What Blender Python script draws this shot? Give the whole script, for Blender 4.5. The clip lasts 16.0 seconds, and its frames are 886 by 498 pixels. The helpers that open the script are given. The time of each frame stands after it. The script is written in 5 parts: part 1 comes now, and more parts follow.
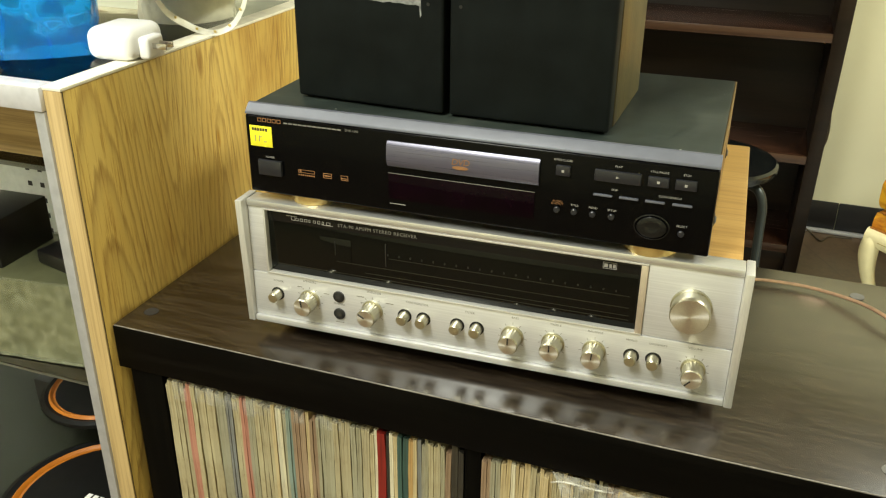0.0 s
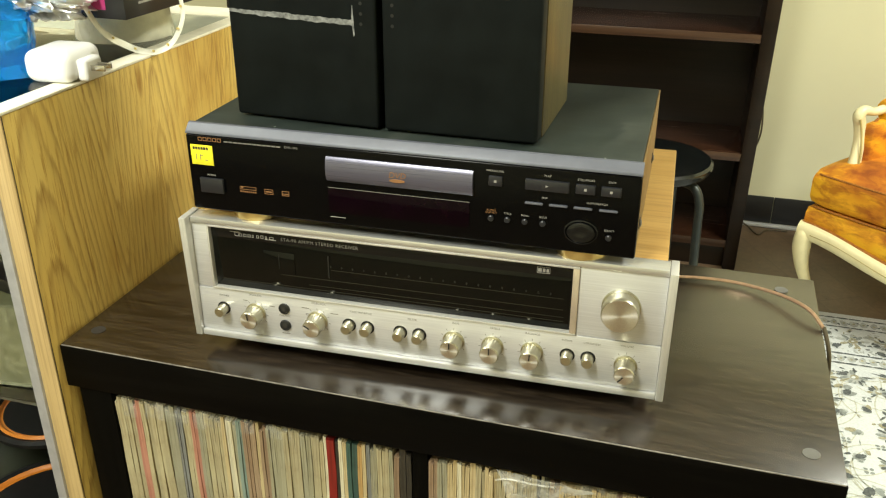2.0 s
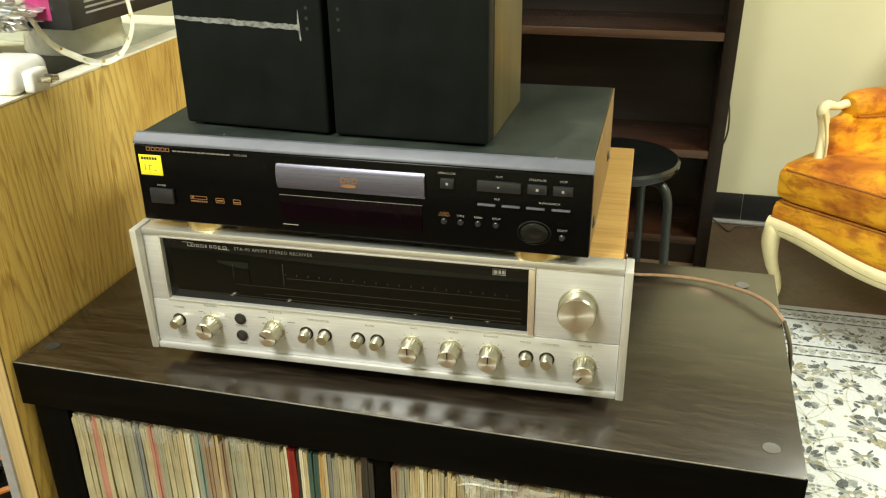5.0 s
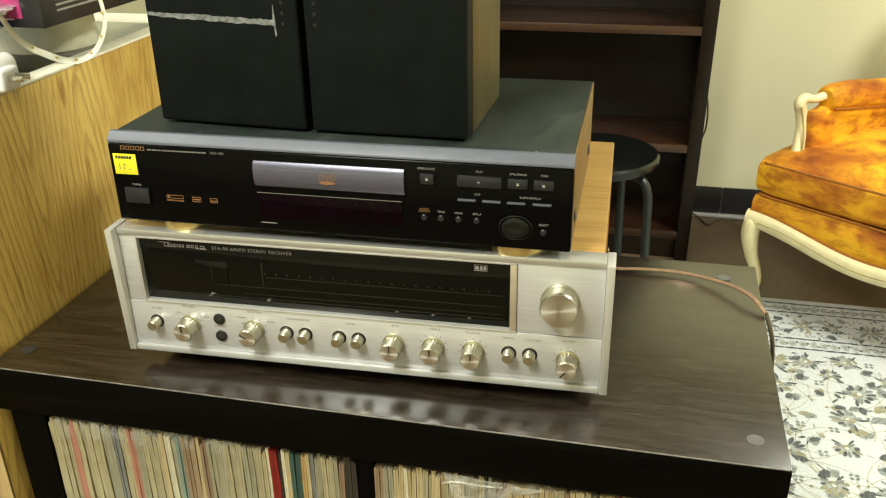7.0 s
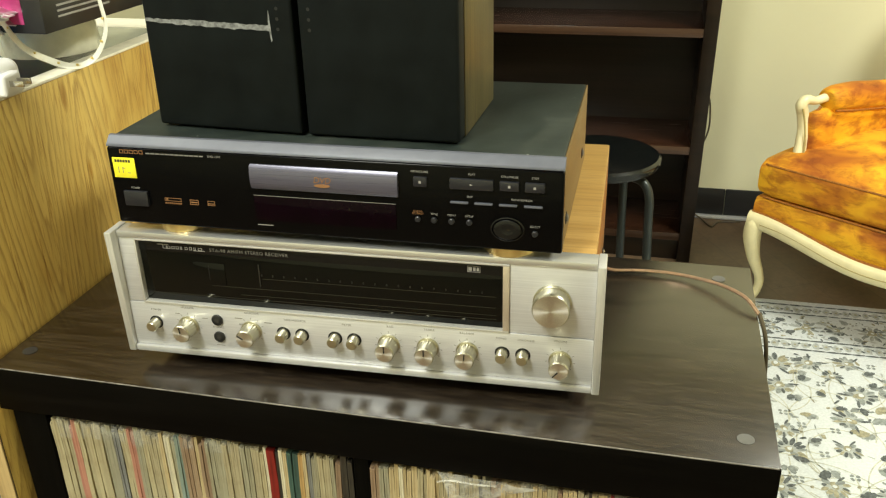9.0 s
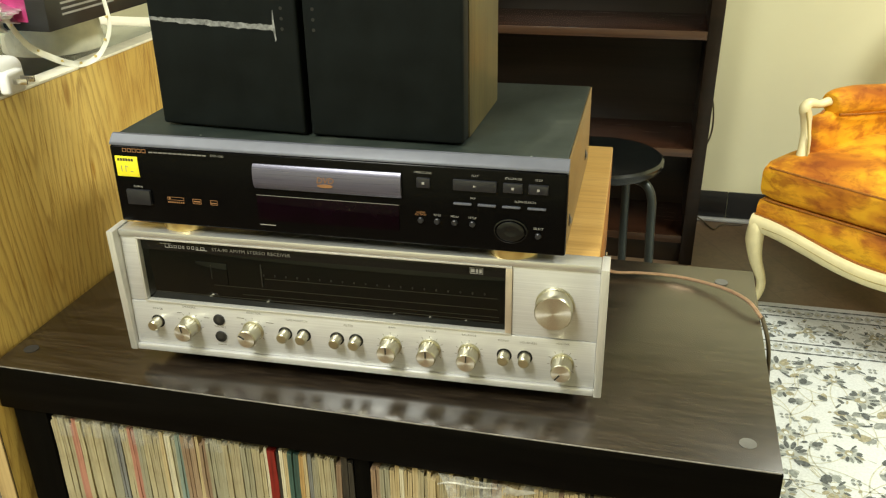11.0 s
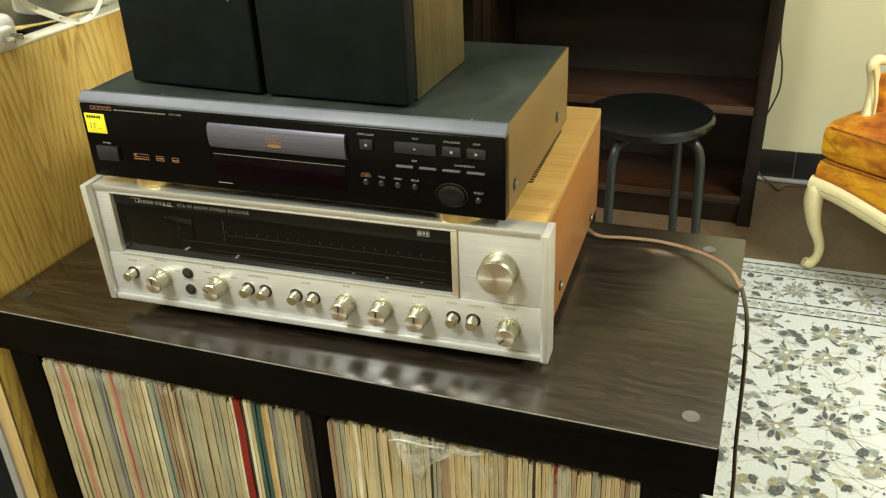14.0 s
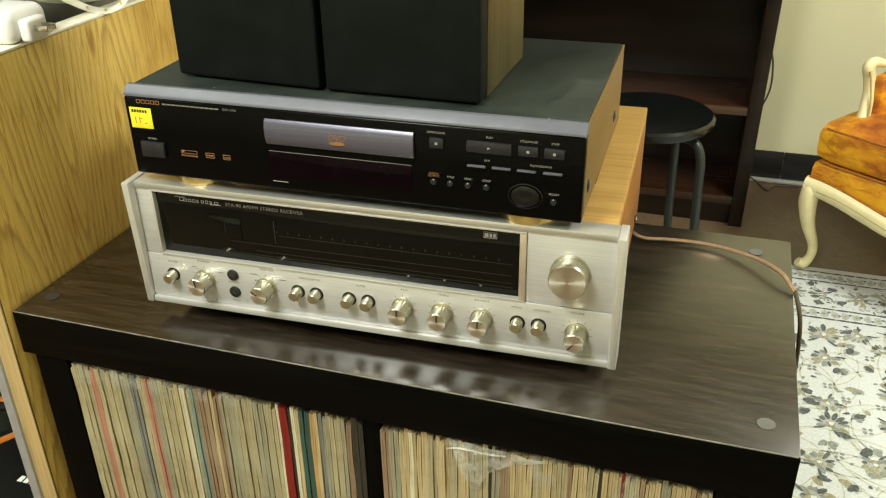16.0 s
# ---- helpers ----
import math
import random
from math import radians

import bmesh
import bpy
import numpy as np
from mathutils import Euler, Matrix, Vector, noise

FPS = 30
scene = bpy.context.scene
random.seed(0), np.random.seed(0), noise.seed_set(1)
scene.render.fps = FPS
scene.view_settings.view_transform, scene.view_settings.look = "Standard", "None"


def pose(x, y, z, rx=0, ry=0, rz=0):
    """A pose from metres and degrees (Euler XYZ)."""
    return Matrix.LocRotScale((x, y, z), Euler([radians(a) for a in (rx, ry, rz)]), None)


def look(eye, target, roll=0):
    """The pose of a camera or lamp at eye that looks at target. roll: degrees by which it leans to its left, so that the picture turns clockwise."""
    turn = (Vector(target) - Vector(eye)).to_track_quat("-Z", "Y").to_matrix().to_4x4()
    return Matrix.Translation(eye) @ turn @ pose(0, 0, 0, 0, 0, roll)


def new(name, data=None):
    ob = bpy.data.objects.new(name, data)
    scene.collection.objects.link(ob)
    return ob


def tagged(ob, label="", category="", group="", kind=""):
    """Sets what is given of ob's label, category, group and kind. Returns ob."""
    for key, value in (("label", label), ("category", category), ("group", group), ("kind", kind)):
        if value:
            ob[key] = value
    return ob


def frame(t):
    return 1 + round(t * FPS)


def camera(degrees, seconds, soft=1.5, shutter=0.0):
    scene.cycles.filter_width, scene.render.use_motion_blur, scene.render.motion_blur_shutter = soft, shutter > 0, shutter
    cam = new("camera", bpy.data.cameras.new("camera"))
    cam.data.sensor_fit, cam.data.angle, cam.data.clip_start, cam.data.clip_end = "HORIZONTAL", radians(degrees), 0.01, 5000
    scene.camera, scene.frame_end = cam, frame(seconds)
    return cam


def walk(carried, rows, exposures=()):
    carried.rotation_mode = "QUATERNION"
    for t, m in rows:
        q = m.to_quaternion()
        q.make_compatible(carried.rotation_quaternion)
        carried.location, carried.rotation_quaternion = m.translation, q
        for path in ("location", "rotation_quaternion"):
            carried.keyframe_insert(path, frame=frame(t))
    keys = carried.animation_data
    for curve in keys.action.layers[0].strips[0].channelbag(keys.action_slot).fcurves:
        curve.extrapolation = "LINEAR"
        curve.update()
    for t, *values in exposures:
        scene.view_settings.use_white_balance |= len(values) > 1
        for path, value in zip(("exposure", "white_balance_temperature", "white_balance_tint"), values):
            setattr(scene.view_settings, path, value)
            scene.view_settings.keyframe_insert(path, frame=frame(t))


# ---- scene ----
cam = camera(53.2, 16.0, soft=1.2)
PATH = [
    (0, (0.608, -0.645, 1.278), (-0.01, 1.047, 0.409), 0.5),
    (0.5, (0.614, -0.656, 1.286), (0.059, 1.059, 0.42), 0.5),
    (1, (0.619, -0.661, 1.294), (0.101, 1.066, 0.43), 0.4),
    (1.5, (0.622, -0.663, 1.294), (0.102, 1.065, 0.433), 0.1),
    (2, (0.626, -0.664, 1.296), (0.111, 1.065, 0.434), 0.1),
    (2.5, (0.627, -0.67, 1.295), (0.114, 1.062, 0.436), 0.0),
    (3, (0.626, -0.67, 1.296), (0.117, 1.065, 0.441), -0.1),
    (3.5, (0.633, -0.67, 1.299), (0.13, 1.069, 0.449), -0.2),
    (4, (0.647, -0.664, 1.293), (0.161, 1.08, 0.444), -0.4),
    (6.5, (0.644, -0.647, 1.29), (0.19, 1.103, 0.434), -1.4),
    (7, (0.645, -0.646, 1.287), (0.215, 1.11, 0.43), -1.1),
    (7.5, (0.648, -0.643, 1.288), (0.215, 1.112, 0.432), -1.1),
    (8, (0.652, -0.649, 1.288), (0.216, 1.106, 0.434), -1.2),
    (8.5, (0.658, -0.652, 1.291), (0.219, 1.103, 0.437), -1.3),
    (9, (0.659, -0.653, 1.291), (0.214, 1.101, 0.439), -1.4),
    (11.5, (0.656, -0.651, 1.291), (0.209, 1.104, 0.441), -0.9),
    (12, (0.649, -0.649, 1.289), (0.208, 1.108, 0.442), -0.7),
    (12.5, (0.653, -0.638, 1.288), (0.229, 1.122, 0.437), -0.5),
    (13, (0.67, -0.63, 1.292), (0.235, 1.101, 0.391), -0.6),
    (13.5, (0.736, -0.617, 1.305), (0.223, 1.083, 0.385), -1.7),
    (13.7, (0.764, -0.616, 1.306), (0.18, 1.055, 0.375), -2.5),
    (14, (0.782, -0.612, 1.297), (0.15, 1.035, 0.355), -2.5),
    (14.2, (0.765, -0.611, 1.302), (0.126, 1.031, 0.355), -2.4),
    (14.5, (0.726, -0.607, 1.303), (0.11, 1.045, 0.358), -2.0),
    (15, (0.687, -0.6, 1.291), (0.076, 1.052, 0.344), -1.8),
    (15.5, (0.685, -0.605, 1.292), (0.104, 1.058, 0.345), -1.5),
    (16, (0.686, -0.617, 1.291), (0.133, 1.053, 0.341), -1.0),
]
walk(cam, [(t, look(eye, target, roll)) for t, eye, target, roll in PATH],
     exposures=((0, 0.06), (1.5, 0.11), (4.0, 0.12), (6.5, 0.0), (12.5, 0.0), (14.0, 0.0), (16.0, -0.04)))

# ---------------------------------------------------------------- light
world = bpy.data.worlds.new("world")
scene.world = world
world.use_nodes = True
world.node_tree.nodes["Background"].inputs[0].default_value = (0.9, 0.95, 1.0, 1)
world.node_tree.nodes["Background"].inputs[1].default_value = 0.02

LAMPS = [(-0.05, -1.35, 90), (2.15, 0.75, 92), (-1.5, -0.1, 42)]
for lx, ly, watts in LAMPS:
    lamp = bpy.data.lights.new("panel_lamp", "AREA")
    lamp.shape, lamp.size, lamp.size_y, lamp.energy = "RECTANGLE", 0.55, 1.15, watts
    lamp.color = (0.98, 1.0, 0.87)
    new("panel_lamp", lamp).matrix_world = pose(lx, ly, 2.655)

# ---------------------------------------------------------------- materials
def rgb(c):
    return (*c, 1.0)


class Mat:
    """A node material with a Principled shader and helpers for layering."""

    def __init__(self, name, base, rough=0.5, metal=0.0, spec=0.5):
        self.m = bpy.data.materials.new(name)
        self.m.use_nodes = True
        self.t = self.m.node_tree
        self.p = self.t.nodes["Principled BSDF"]
        self.p.inputs["Base Color"].default_value = rgb(base)
        self.p.inputs["Roughness"].default_value = rough
        self.p.inputs["Metallic"].default_value = metal
        self.p.inputs["Specular IOR Level"].default_value = spec
        self.co = self.t.nodes.new("ShaderNodeTexCoord").outputs["Object"]

    def n(self, kind):
        return self.t.nodes.new(kind)

    def link(self, a, b):
        self.t.links.new(a, b)

    def noise(self, scale=(1, 1, 1), size=10.0, detail=4.0, rough=0.55, distort=0.0, shift=None):
        mp = self.n("ShaderNodeMapping")
        mp.inputs["Scale"].default_value = scale
        self.link(self.co, mp.inputs["Vector"])
        if shift is not None:
            self.link(shift, mp.inputs["Location"])
        nz = self.n("ShaderNodeTexNoise")
        nz.inputs["Scale"].default_value = size
        nz.inputs["Detail"].default_value = detail
        nz.inputs["Roughness"].default_value = rough
        nz.inputs["Distortion"].default_value = distort
        self.link(mp.outputs[0], nz.inputs["Vector"])
        return nz.outputs["Fac"]

    def ramp(self, fac, stops, mode="LINEAR"):
        r = self.n("ShaderNodeValToRGB")
        r.color_ramp.interpolation = mode
        el = r.color_ramp.elements
        while len(el) < len(stops):
            el.new(0.5)
        for e, (at, c) in zip(el, stops):
            e.position = at
            e.color = rgb(c) if len(c) == 3 else c
        self.link(fac, r.inputs["Fac"])
        return r.outputs["Color"]

    def mix(self, fac, a, b, mode="MIX"):
        mx = self.n("ShaderNodeMix")
        mx.data_type, mx.blend_type = "RGBA", mode
        for sock, v in ((mx.inputs[0], fac), (mx.inputs[6], a), (mx.inputs[7], b)):
            if isinstance(v, (int, float)):
                sock.default_value = v
            elif isinstance(v, tuple):
                sock.default_value = rgb(v)
            else:
                self.link(v, sock)
        return mx.outputs[2]

    def base(self, sock):
        self.link(sock, self.p.inputs["Base Color"])
        return self

    def rough(self, fac, lo, hi):
        r = self.n("ShaderNodeMapRange")
        r.inputs["To Min"].default_value, r.inputs["To Max"].default_value = lo, hi
        self.link(fac, r.inputs["Value"])
        self.link(r.outputs[0], self.p.inputs["Roughness"])
        return self

    def bump(self, fac, strength=0.2, dist=0.001):
        b = self.n("ShaderNodeBump")
        b.inputs["Strength"].default_value, b.inputs["Distance"].default_value = strength, dist
        self.link(fac, b.inputs["Height"])
        self.link(b.outputs[0], self.p.inputs["Normal"])
        return self

    def random(self):
        return self.n("ShaderNodeObjectInfo").outputs["Random"]


def plain(name, c, rough=0.5, metal=0.0, vary=0.12, size=60.0, spec=0.5, bump=0.0):
    k = Mat(name, c, rough, metal, spec)
    f = k.noise(size=size, detail=5)
    k.base(k.ramp(f, [(0.25, tuple(v * (1 - vary) for v in c)), (0.75, tuple(min(1, v * (1 + vary)) for v in c))]))
    k.rough(k.noise(size=size * 0.3), max(0.02, rough * 0.8), min(1, rough * 1.2))
    if bump:
        k.bump(f, bump, 0.0006)
    return k.m


def wood(name, dark, mid, light, axis=2, size=14.0, stretch=0.06, rough=0.4, grain=0.35, rand=False, spec=0.5, ior=1.5):
    """Veneer with long grain along the given axis: broad figure, fine pores."""
    k = Mat(name, mid, rough, 0.0, spec)
    k.p.inputs["IOR"].default_value = ior
    sc = [1.0, 1.0, 1.0]
    sc[axis] = stretch
    off = None
    if rand:
        cb = k.n("ShaderNodeCombineXYZ")
        mul = k.n("ShaderNodeMath")
        mul.operation = "MULTIPLY"
        mul.inputs[1].default_value = 7.0
        k.link(k.random(), mul.inputs[0])
        k.link(mul.outputs[0], cb.inputs[0])
        k.link(mul.outputs[0], cb.inputs[1])
        off = cb.outputs[0]
    broad = k.noise(tuple(sc), size, 3, 0.5, 1.2, off)
    sc2 = [1.0, 1.0, 1.0]
    sc2[axis] = stretch * 0.35
    fine = k.noise(tuple(sc2), size * 14, 4, 0.6, 0.2, off)
    c = k.ramp(broad, [(0.25, dark), (0.45, mid), (0.6, light), (0.78, mid)])
    pores = k.ramp(fine, [(0.38, tuple(v * 0.55 for v in mid)), (0.56, (1, 1, 1))])
    k.base(k.mix(grain, c, pores, "MULTIPLY"))
    k.rough(fine, rough * 0.85, rough * 1.15)
    k.bump(fine, 0.12, 0.0004)
    return k.m


def oak():
    """Plain-sawn yellow oak: two arched hearts with crowded straight rings between them, ticks along the grain."""
    k = Mat("oak_laminate", (0.55, 0.34, 0.11), 0.38)

    def math_(op, *values):
        m = k.n("ShaderNodeMath")
        m.operation = op
        for sock, v in zip(m.inputs, values):
            if isinstance(v, (int, float)):
                sock.default_value = v
            else:
                k.link(v, sock)
        return m.outputs[0]

    sep = k.n("ShaderNodeSeparateXYZ")
    k.link(k.co, sep.inputs[0])
    warp = math_("MULTIPLY", math_("SUBTRACT", k.noise((1, 1, 0.22), 9, 3, 0.5), 0.5), 0.055)
    y = math_("ADD", sep.outputs[1], warp)

    def heart(at, wide, shift):
        d = math_("SUBTRACT", y, at)
        return math_("ADD", math_("SQRT", math_("ADD", math_("MULTIPLY", d, d), wide * wide)), shift)

    arcs = math_("SMOOTH_MIN", heart(0.018, 0.030, 0.0), heart(0.238, 0.018, 0.012), 0.03)
    arcs = math_("SMOOTH_MIN", arcs, heart(0.47, 0.03, 0.0), 0.03)
    far = math_("ADD", arcs, math_("MULTIPLY", sep.outputs[2], 0.105))
    jag = math_("MULTIPLY", k.noise((1, 1, 0.06), 120, 3, 0.65), 0.75)
    ring = math_("FRACT", math_("ADD", math_("MULTIPLY", far, 118.0), jag))
    rings = k.ramp(ring, [(0.0, (0.62, 0.440, 0.122)), (0.40, (0.60, 0.420, 0.112)), (0.66, (0.50, 0.350, 0.098)), (0.82, (0.36, 0.225, 0.055)), (0.90, (0.42, 0.28, 0.075)), (1.0, (0.62, 0.440, 0.122))])
    even = k.ramp(k.noise((1, 1, 0.12), 22, 3, 0.6), [(0.38, (0, 0, 0)), (0.62, (0.65, 0.65, 0.65))])
    rings = k.mix(even, rings, (0.59, 0.412, 0.108))
    ticks = k.noise((1, 1, 0.045), 330, 4, 0.7)
    t = k.ramp(ticks, [(0.36, (0.50, 0.36, 0.20)), (0.47, (1, 1, 1))])
    stain = k.ramp(k.noise((1, 1, 0.5), 7, 4, 0.6), [(0.30, (0.72, 0.60, 0.43)), (0.46, (0.95, 0.92, 0.86)), (0.6, (1, 1, 1))])
    c = k.mix(1.0, k.mix(0.62, rings, t, "MULTIPLY"), stain, "MULTIPLY")
    for at, up, wide, tall, tone in ((0.205, 1.030, 0.011, 0.030, (0.50, 0.36, 0.20)), (0.232, 0.93, 0.008, 0.022, (0.66, 0.52, 0.32))):
        dy = math_("DIVIDE", math_("SUBTRACT", y, at), wide)
        dz = math_("DIVIDE", math_("SUBTRACT", sep.outputs[2], up), tall)
        off = math_("ADD", math_("ADD", math_("MULTIPLY", dy, dy), math_("MULTIPLY", dz, dz)), math_("MULTIPLY", k.noise((1, 1, 0.15), 60, 4, 0.7), 0.9))
        c = k.mix(1.0, c, k.ramp(off, [(0.35, tone), (1.0, (1, 1, 1))]), "MULTIPLY")
    k.base(c)
    k.rough(ticks, 0.3, 0.46)
    k.bump(ticks, 0.10, 0.0003)
    return k.m


def brushed(name, c, rough, axis=0, metal=1.0):
    k = Mat(name, c, rough, metal)
    sc = [1.0, 1.0, 1.0]
    sc[axis] = 0.012
    f = k.noise(tuple(sc), 900, 3, 0.6)
    g = k.noise(size=9, detail=3)
    col = k.ramp(f, [(0.3, tuple(v * 0.9 for v in c)), (0.7, tuple(min(1, v * 1.06) for v in c))])
    k.base(k.mix(0.5, col, k.ramp(g, [(0.3, (0.86, 0.86, 0.84)), (0.7, (1, 1, 1))]), "MULTIPLY"))
    k.rough(f, rough * 0.8, rough * 1.25)
    k.bump(f, 0.05, 0.0002)
    return k.m


def turned_face():
    """Lathe-turned metal: the highlight draws out into radial streaks."""
    k = Mat("turned_metal_face", (0.86, 0.82, 0.84), 0.33, 1.0)
    tg = k.n("ShaderNodeTangent")
    tg.direction_type, tg.axis = "RADIAL", "Y"
    k.link(tg.outputs[0], k.p.inputs["Tangent"])
    k.p.inputs["Anisotropic"].default_value = 0.88
    k.base(k.ramp(k.noise(size=900, detail=2), [(0.3, (0.70, 0.69, 0.68)), (0.7, (0.77, 0.76, 0.75))]))
    return k.m


def velvet():
    """Crushed gold velvet: bright brushed nap broken by rubbed rust-brown patches."""
    k = Mat("gold_velvet", (0.6, 0.27, 0.02), 0.75)
    a = k.noise((1.0, 1.0, 2.2), 4.5, 3, 0.55, 0.5)
    b = k.noise((1, 1, 2.4), 15, 5, 0.64, 0.3)
    c = k.ramp(a, [(0.34, (0.36, 0.092, 0.003)), (0.46, (0.60, 0.215, 0.005)), (0.56, (0.80, 0.385, 0.009)), (0.70, (0.87, 0.49, 0.016))])
    k.base(k.mix(0.75, c, k.ramp(b, [(0.36, (0.46, 0.26, 0.12)), (0.53, (1, 1, 1))]), "MULTIPLY"))
    k.p.inputs["Sheen Weight"].default_value = 0.35
    k.p.inputs["Sheen Roughness"].default_value = 0.4
    k.p.inputs["Sheen Tint"].default_value = (1.0, 0.66, 0.10, 1)
    k.bump(k.noise(size=600, detail=2), 0.25, 0.0008)
    return k.m


def planks():
    """Dark brown floor boards in long strips with butt joints."""
    k = Mat("floor_boards", (0.1, 0.06, 0.035), 0.35)
    br = k.n("ShaderNodeTexBrick")
    br.inputs["Scale"].default_value = 1.0
    br.inputs["Brick Width"].default_value = 1.2
    br.inputs["Row Height"].default_value = 0.14
    br.inputs["Mortar Size"].default_value = 0.002
    br.inputs["Color1"].default_value = (0.165, 0.112, 0.068, 1)
    br.inputs["Color2"].default_value = (0.148, 0.099, 0.060, 1)
    br.inputs["Mortar"].default_value = (0.12, 0.081, 0.05, 1)
    mp = k.n("ShaderNodeMapping")
    mp.inputs["Rotation"].default_value = (0, 0, radians(62))
    k.link(k.co, mp.inputs["Vector"])
    k.link(mp.outputs[0], br.inputs["Vector"])
    g = k.noise((1, 1, 1), 30, 5, 0.6, 1.5)
    k.base(k.mix(0.7, br.outputs["Color"], k.ramp(g, [(0.3, (0.5, 0.45, 0.4)), (0.65, (1, 1, 1))]), "MULTIPLY"))
    k.rough(g, 0.22, 0.45)
    return k.m


def glass(name, c, rough=0.0, ior=1.45, clear=1.0):
    k = Mat(name, c, rough)
    k.p.inputs["Transmission Weight"].default_value = clear
    k.p.inputs["IOR"].default_value = ior
    return k.m


OAK = oak()
OAK_EDGE = wood("oak_edge_strip", (0.42, 0.295, 0.125), (0.49, 0.355, 0.165), (0.55, 0.405, 0.205), 2, 25, 0.05, 0.45, 0.3)
def shelf_foil():
    """Black-brown printed foil: wavy long grain with pale pores, under a clear semi-gloss coat."""
    k = Mat("black_brown_foil", (0.019, 0.013, 0.009), 0.26, 0.0, 0.78)
    k.p.inputs["IOR"].default_value = 1.62
    broad = k.noise((0.13, 1, 1), 62, 5, 0.62, 1.4)
    fine = k.noise((0.05, 1, 1), 420, 4, 0.65, 0.4)
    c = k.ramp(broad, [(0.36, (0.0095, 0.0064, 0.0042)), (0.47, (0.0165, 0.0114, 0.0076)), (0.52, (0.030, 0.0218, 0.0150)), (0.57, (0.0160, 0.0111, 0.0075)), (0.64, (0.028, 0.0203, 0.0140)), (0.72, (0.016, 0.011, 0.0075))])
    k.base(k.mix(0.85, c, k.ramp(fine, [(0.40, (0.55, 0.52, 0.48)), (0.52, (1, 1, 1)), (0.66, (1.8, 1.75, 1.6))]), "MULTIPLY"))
    smear = k.noise((1, 1, 1), 14, 5, 0.65, 0.8)
    k.rough(smear, 0.19, 0.27)
    k.bump(fine, 0.06, 0.0002)
    return k.m


SHELF_TOP = shelf_foil()
# The top's foil darkened for front and uprights: their shade is in the colour.
SHELF_FRONT_SHADED = wood("black_brown_foil_front_shaded", (0.0016, 0.0014, 0.0011), (0.0022, 0.0019, 0.0015), (0.0035, 0.003, 0.0023), 0, 22, 0.10, 0.42, 0.4, spec=0.05)
SHELF_SIDE_SHADED = wood("black_brown_foil_upright_shaded", (0.0016, 0.0014, 0.0011), (0.0022, 0.0019, 0.0015), (0.0035, 0.003, 0.0023), 2, 16, 0.06, 0.42, 0.3, spec=0.05)
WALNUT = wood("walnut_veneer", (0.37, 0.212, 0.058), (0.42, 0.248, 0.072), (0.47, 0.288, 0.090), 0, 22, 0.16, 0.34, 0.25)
# Darker walnut for the cabinet sides, with their shade mixed into the veneer colour.
WALNUT_SHADED = wood("walnut_veneer_shaded", (0.235, 0.088, 0.018), (0.27, 0.105, 0.024), (0.30, 0.125, 0.032), 1, 16, 0.10, 0.36, 0.22)
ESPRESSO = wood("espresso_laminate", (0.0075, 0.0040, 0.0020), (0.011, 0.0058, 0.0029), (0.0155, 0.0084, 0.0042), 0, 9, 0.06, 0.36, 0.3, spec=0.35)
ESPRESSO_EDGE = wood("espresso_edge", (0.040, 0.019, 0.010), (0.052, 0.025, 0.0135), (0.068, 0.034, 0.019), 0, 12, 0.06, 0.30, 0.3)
# Espresso lightened for the shelf boards: the light they catch is in the colour.
ESPRESSO_LIT = wood("espresso_laminate_lit", (0.024, 0.0098, 0.0050), (0.034, 0.0138, 0.0072), (0.044, 0.0185, 0.0100), 0, 9, 0.06, 0.26, 0.3, spec=0.45)
SPEAKER_VINYL = wood("dark_oak_vinyl", (0.045, 0.034, 0.0095), (0.078, 0.060, 0.0175), (0.110, 0.086, 0.026), 2, 150, 0.03, 0.40, 0.9, spec=0.4)
ALU = brushed("brushed_aluminium", (0.66, 0.66, 0.675), 0.38, 0, 0.5)
ALU_TOP = brushed("polished_aluminium_rail", (0.72, 0.72, 0.71), 0.32, 0, 0.78)
ALU_CAP = brushed("satin_aluminium", (0.64, 0.63, 0.60), 0.36, 2, 0.5)
KNOB = brushed("champagne_metal", (0.54, 0.515, 0.40), 0.30, 1, 1.0)
KNOB_FACE = turned_face()
CHAMPAGNE = plain("champagne_strip", (0.66, 0.58, 0.48), 0.35, 0.7)
GREY_TRIM = plain("grey_aluminium_trim", (0.38, 0.38, 0.40), 0.42, 0.4)
WHITE_TRIM = plain("cream_top_trim", (0.80, 0.76, 0.62), 0.45)
BLACK_GLASS = plain("black_dial_glass", (0.0014, 0.0020, 0.0017), 0.03, 0.0, 0.1, 20, 0.30)
BLACK_BEZEL = plain("black_bezel", (0.005, 0.0054, 0.0054), 0.24, 0.0, 0.1, 60, 0.35)
BLACK_PLASTIC = plain("black_plastic_panel", (0.0016, 0.0016, 0.0018), 0.22, 0.0, 0.15, 90, 0.11)
BLACK_RUBBER = plain("black_socket", (0.008, 0.008, 0.008), 0.5)
DARK_BUTTON = plain("charcoal_button", (0.016, 0.0165, 0.020), 0.3, 0.0, 0.12, 60, 0.45)
TRAY = brushed("violet_grey_tray", (0.125, 0.122, 0.17), 0.28, 0, 0.45)
DISPLAY = plain("dark_red_display", (0.0032, 0.0006, 0.0022), 0.1, 0.0, 0.4, 40, 0.08)
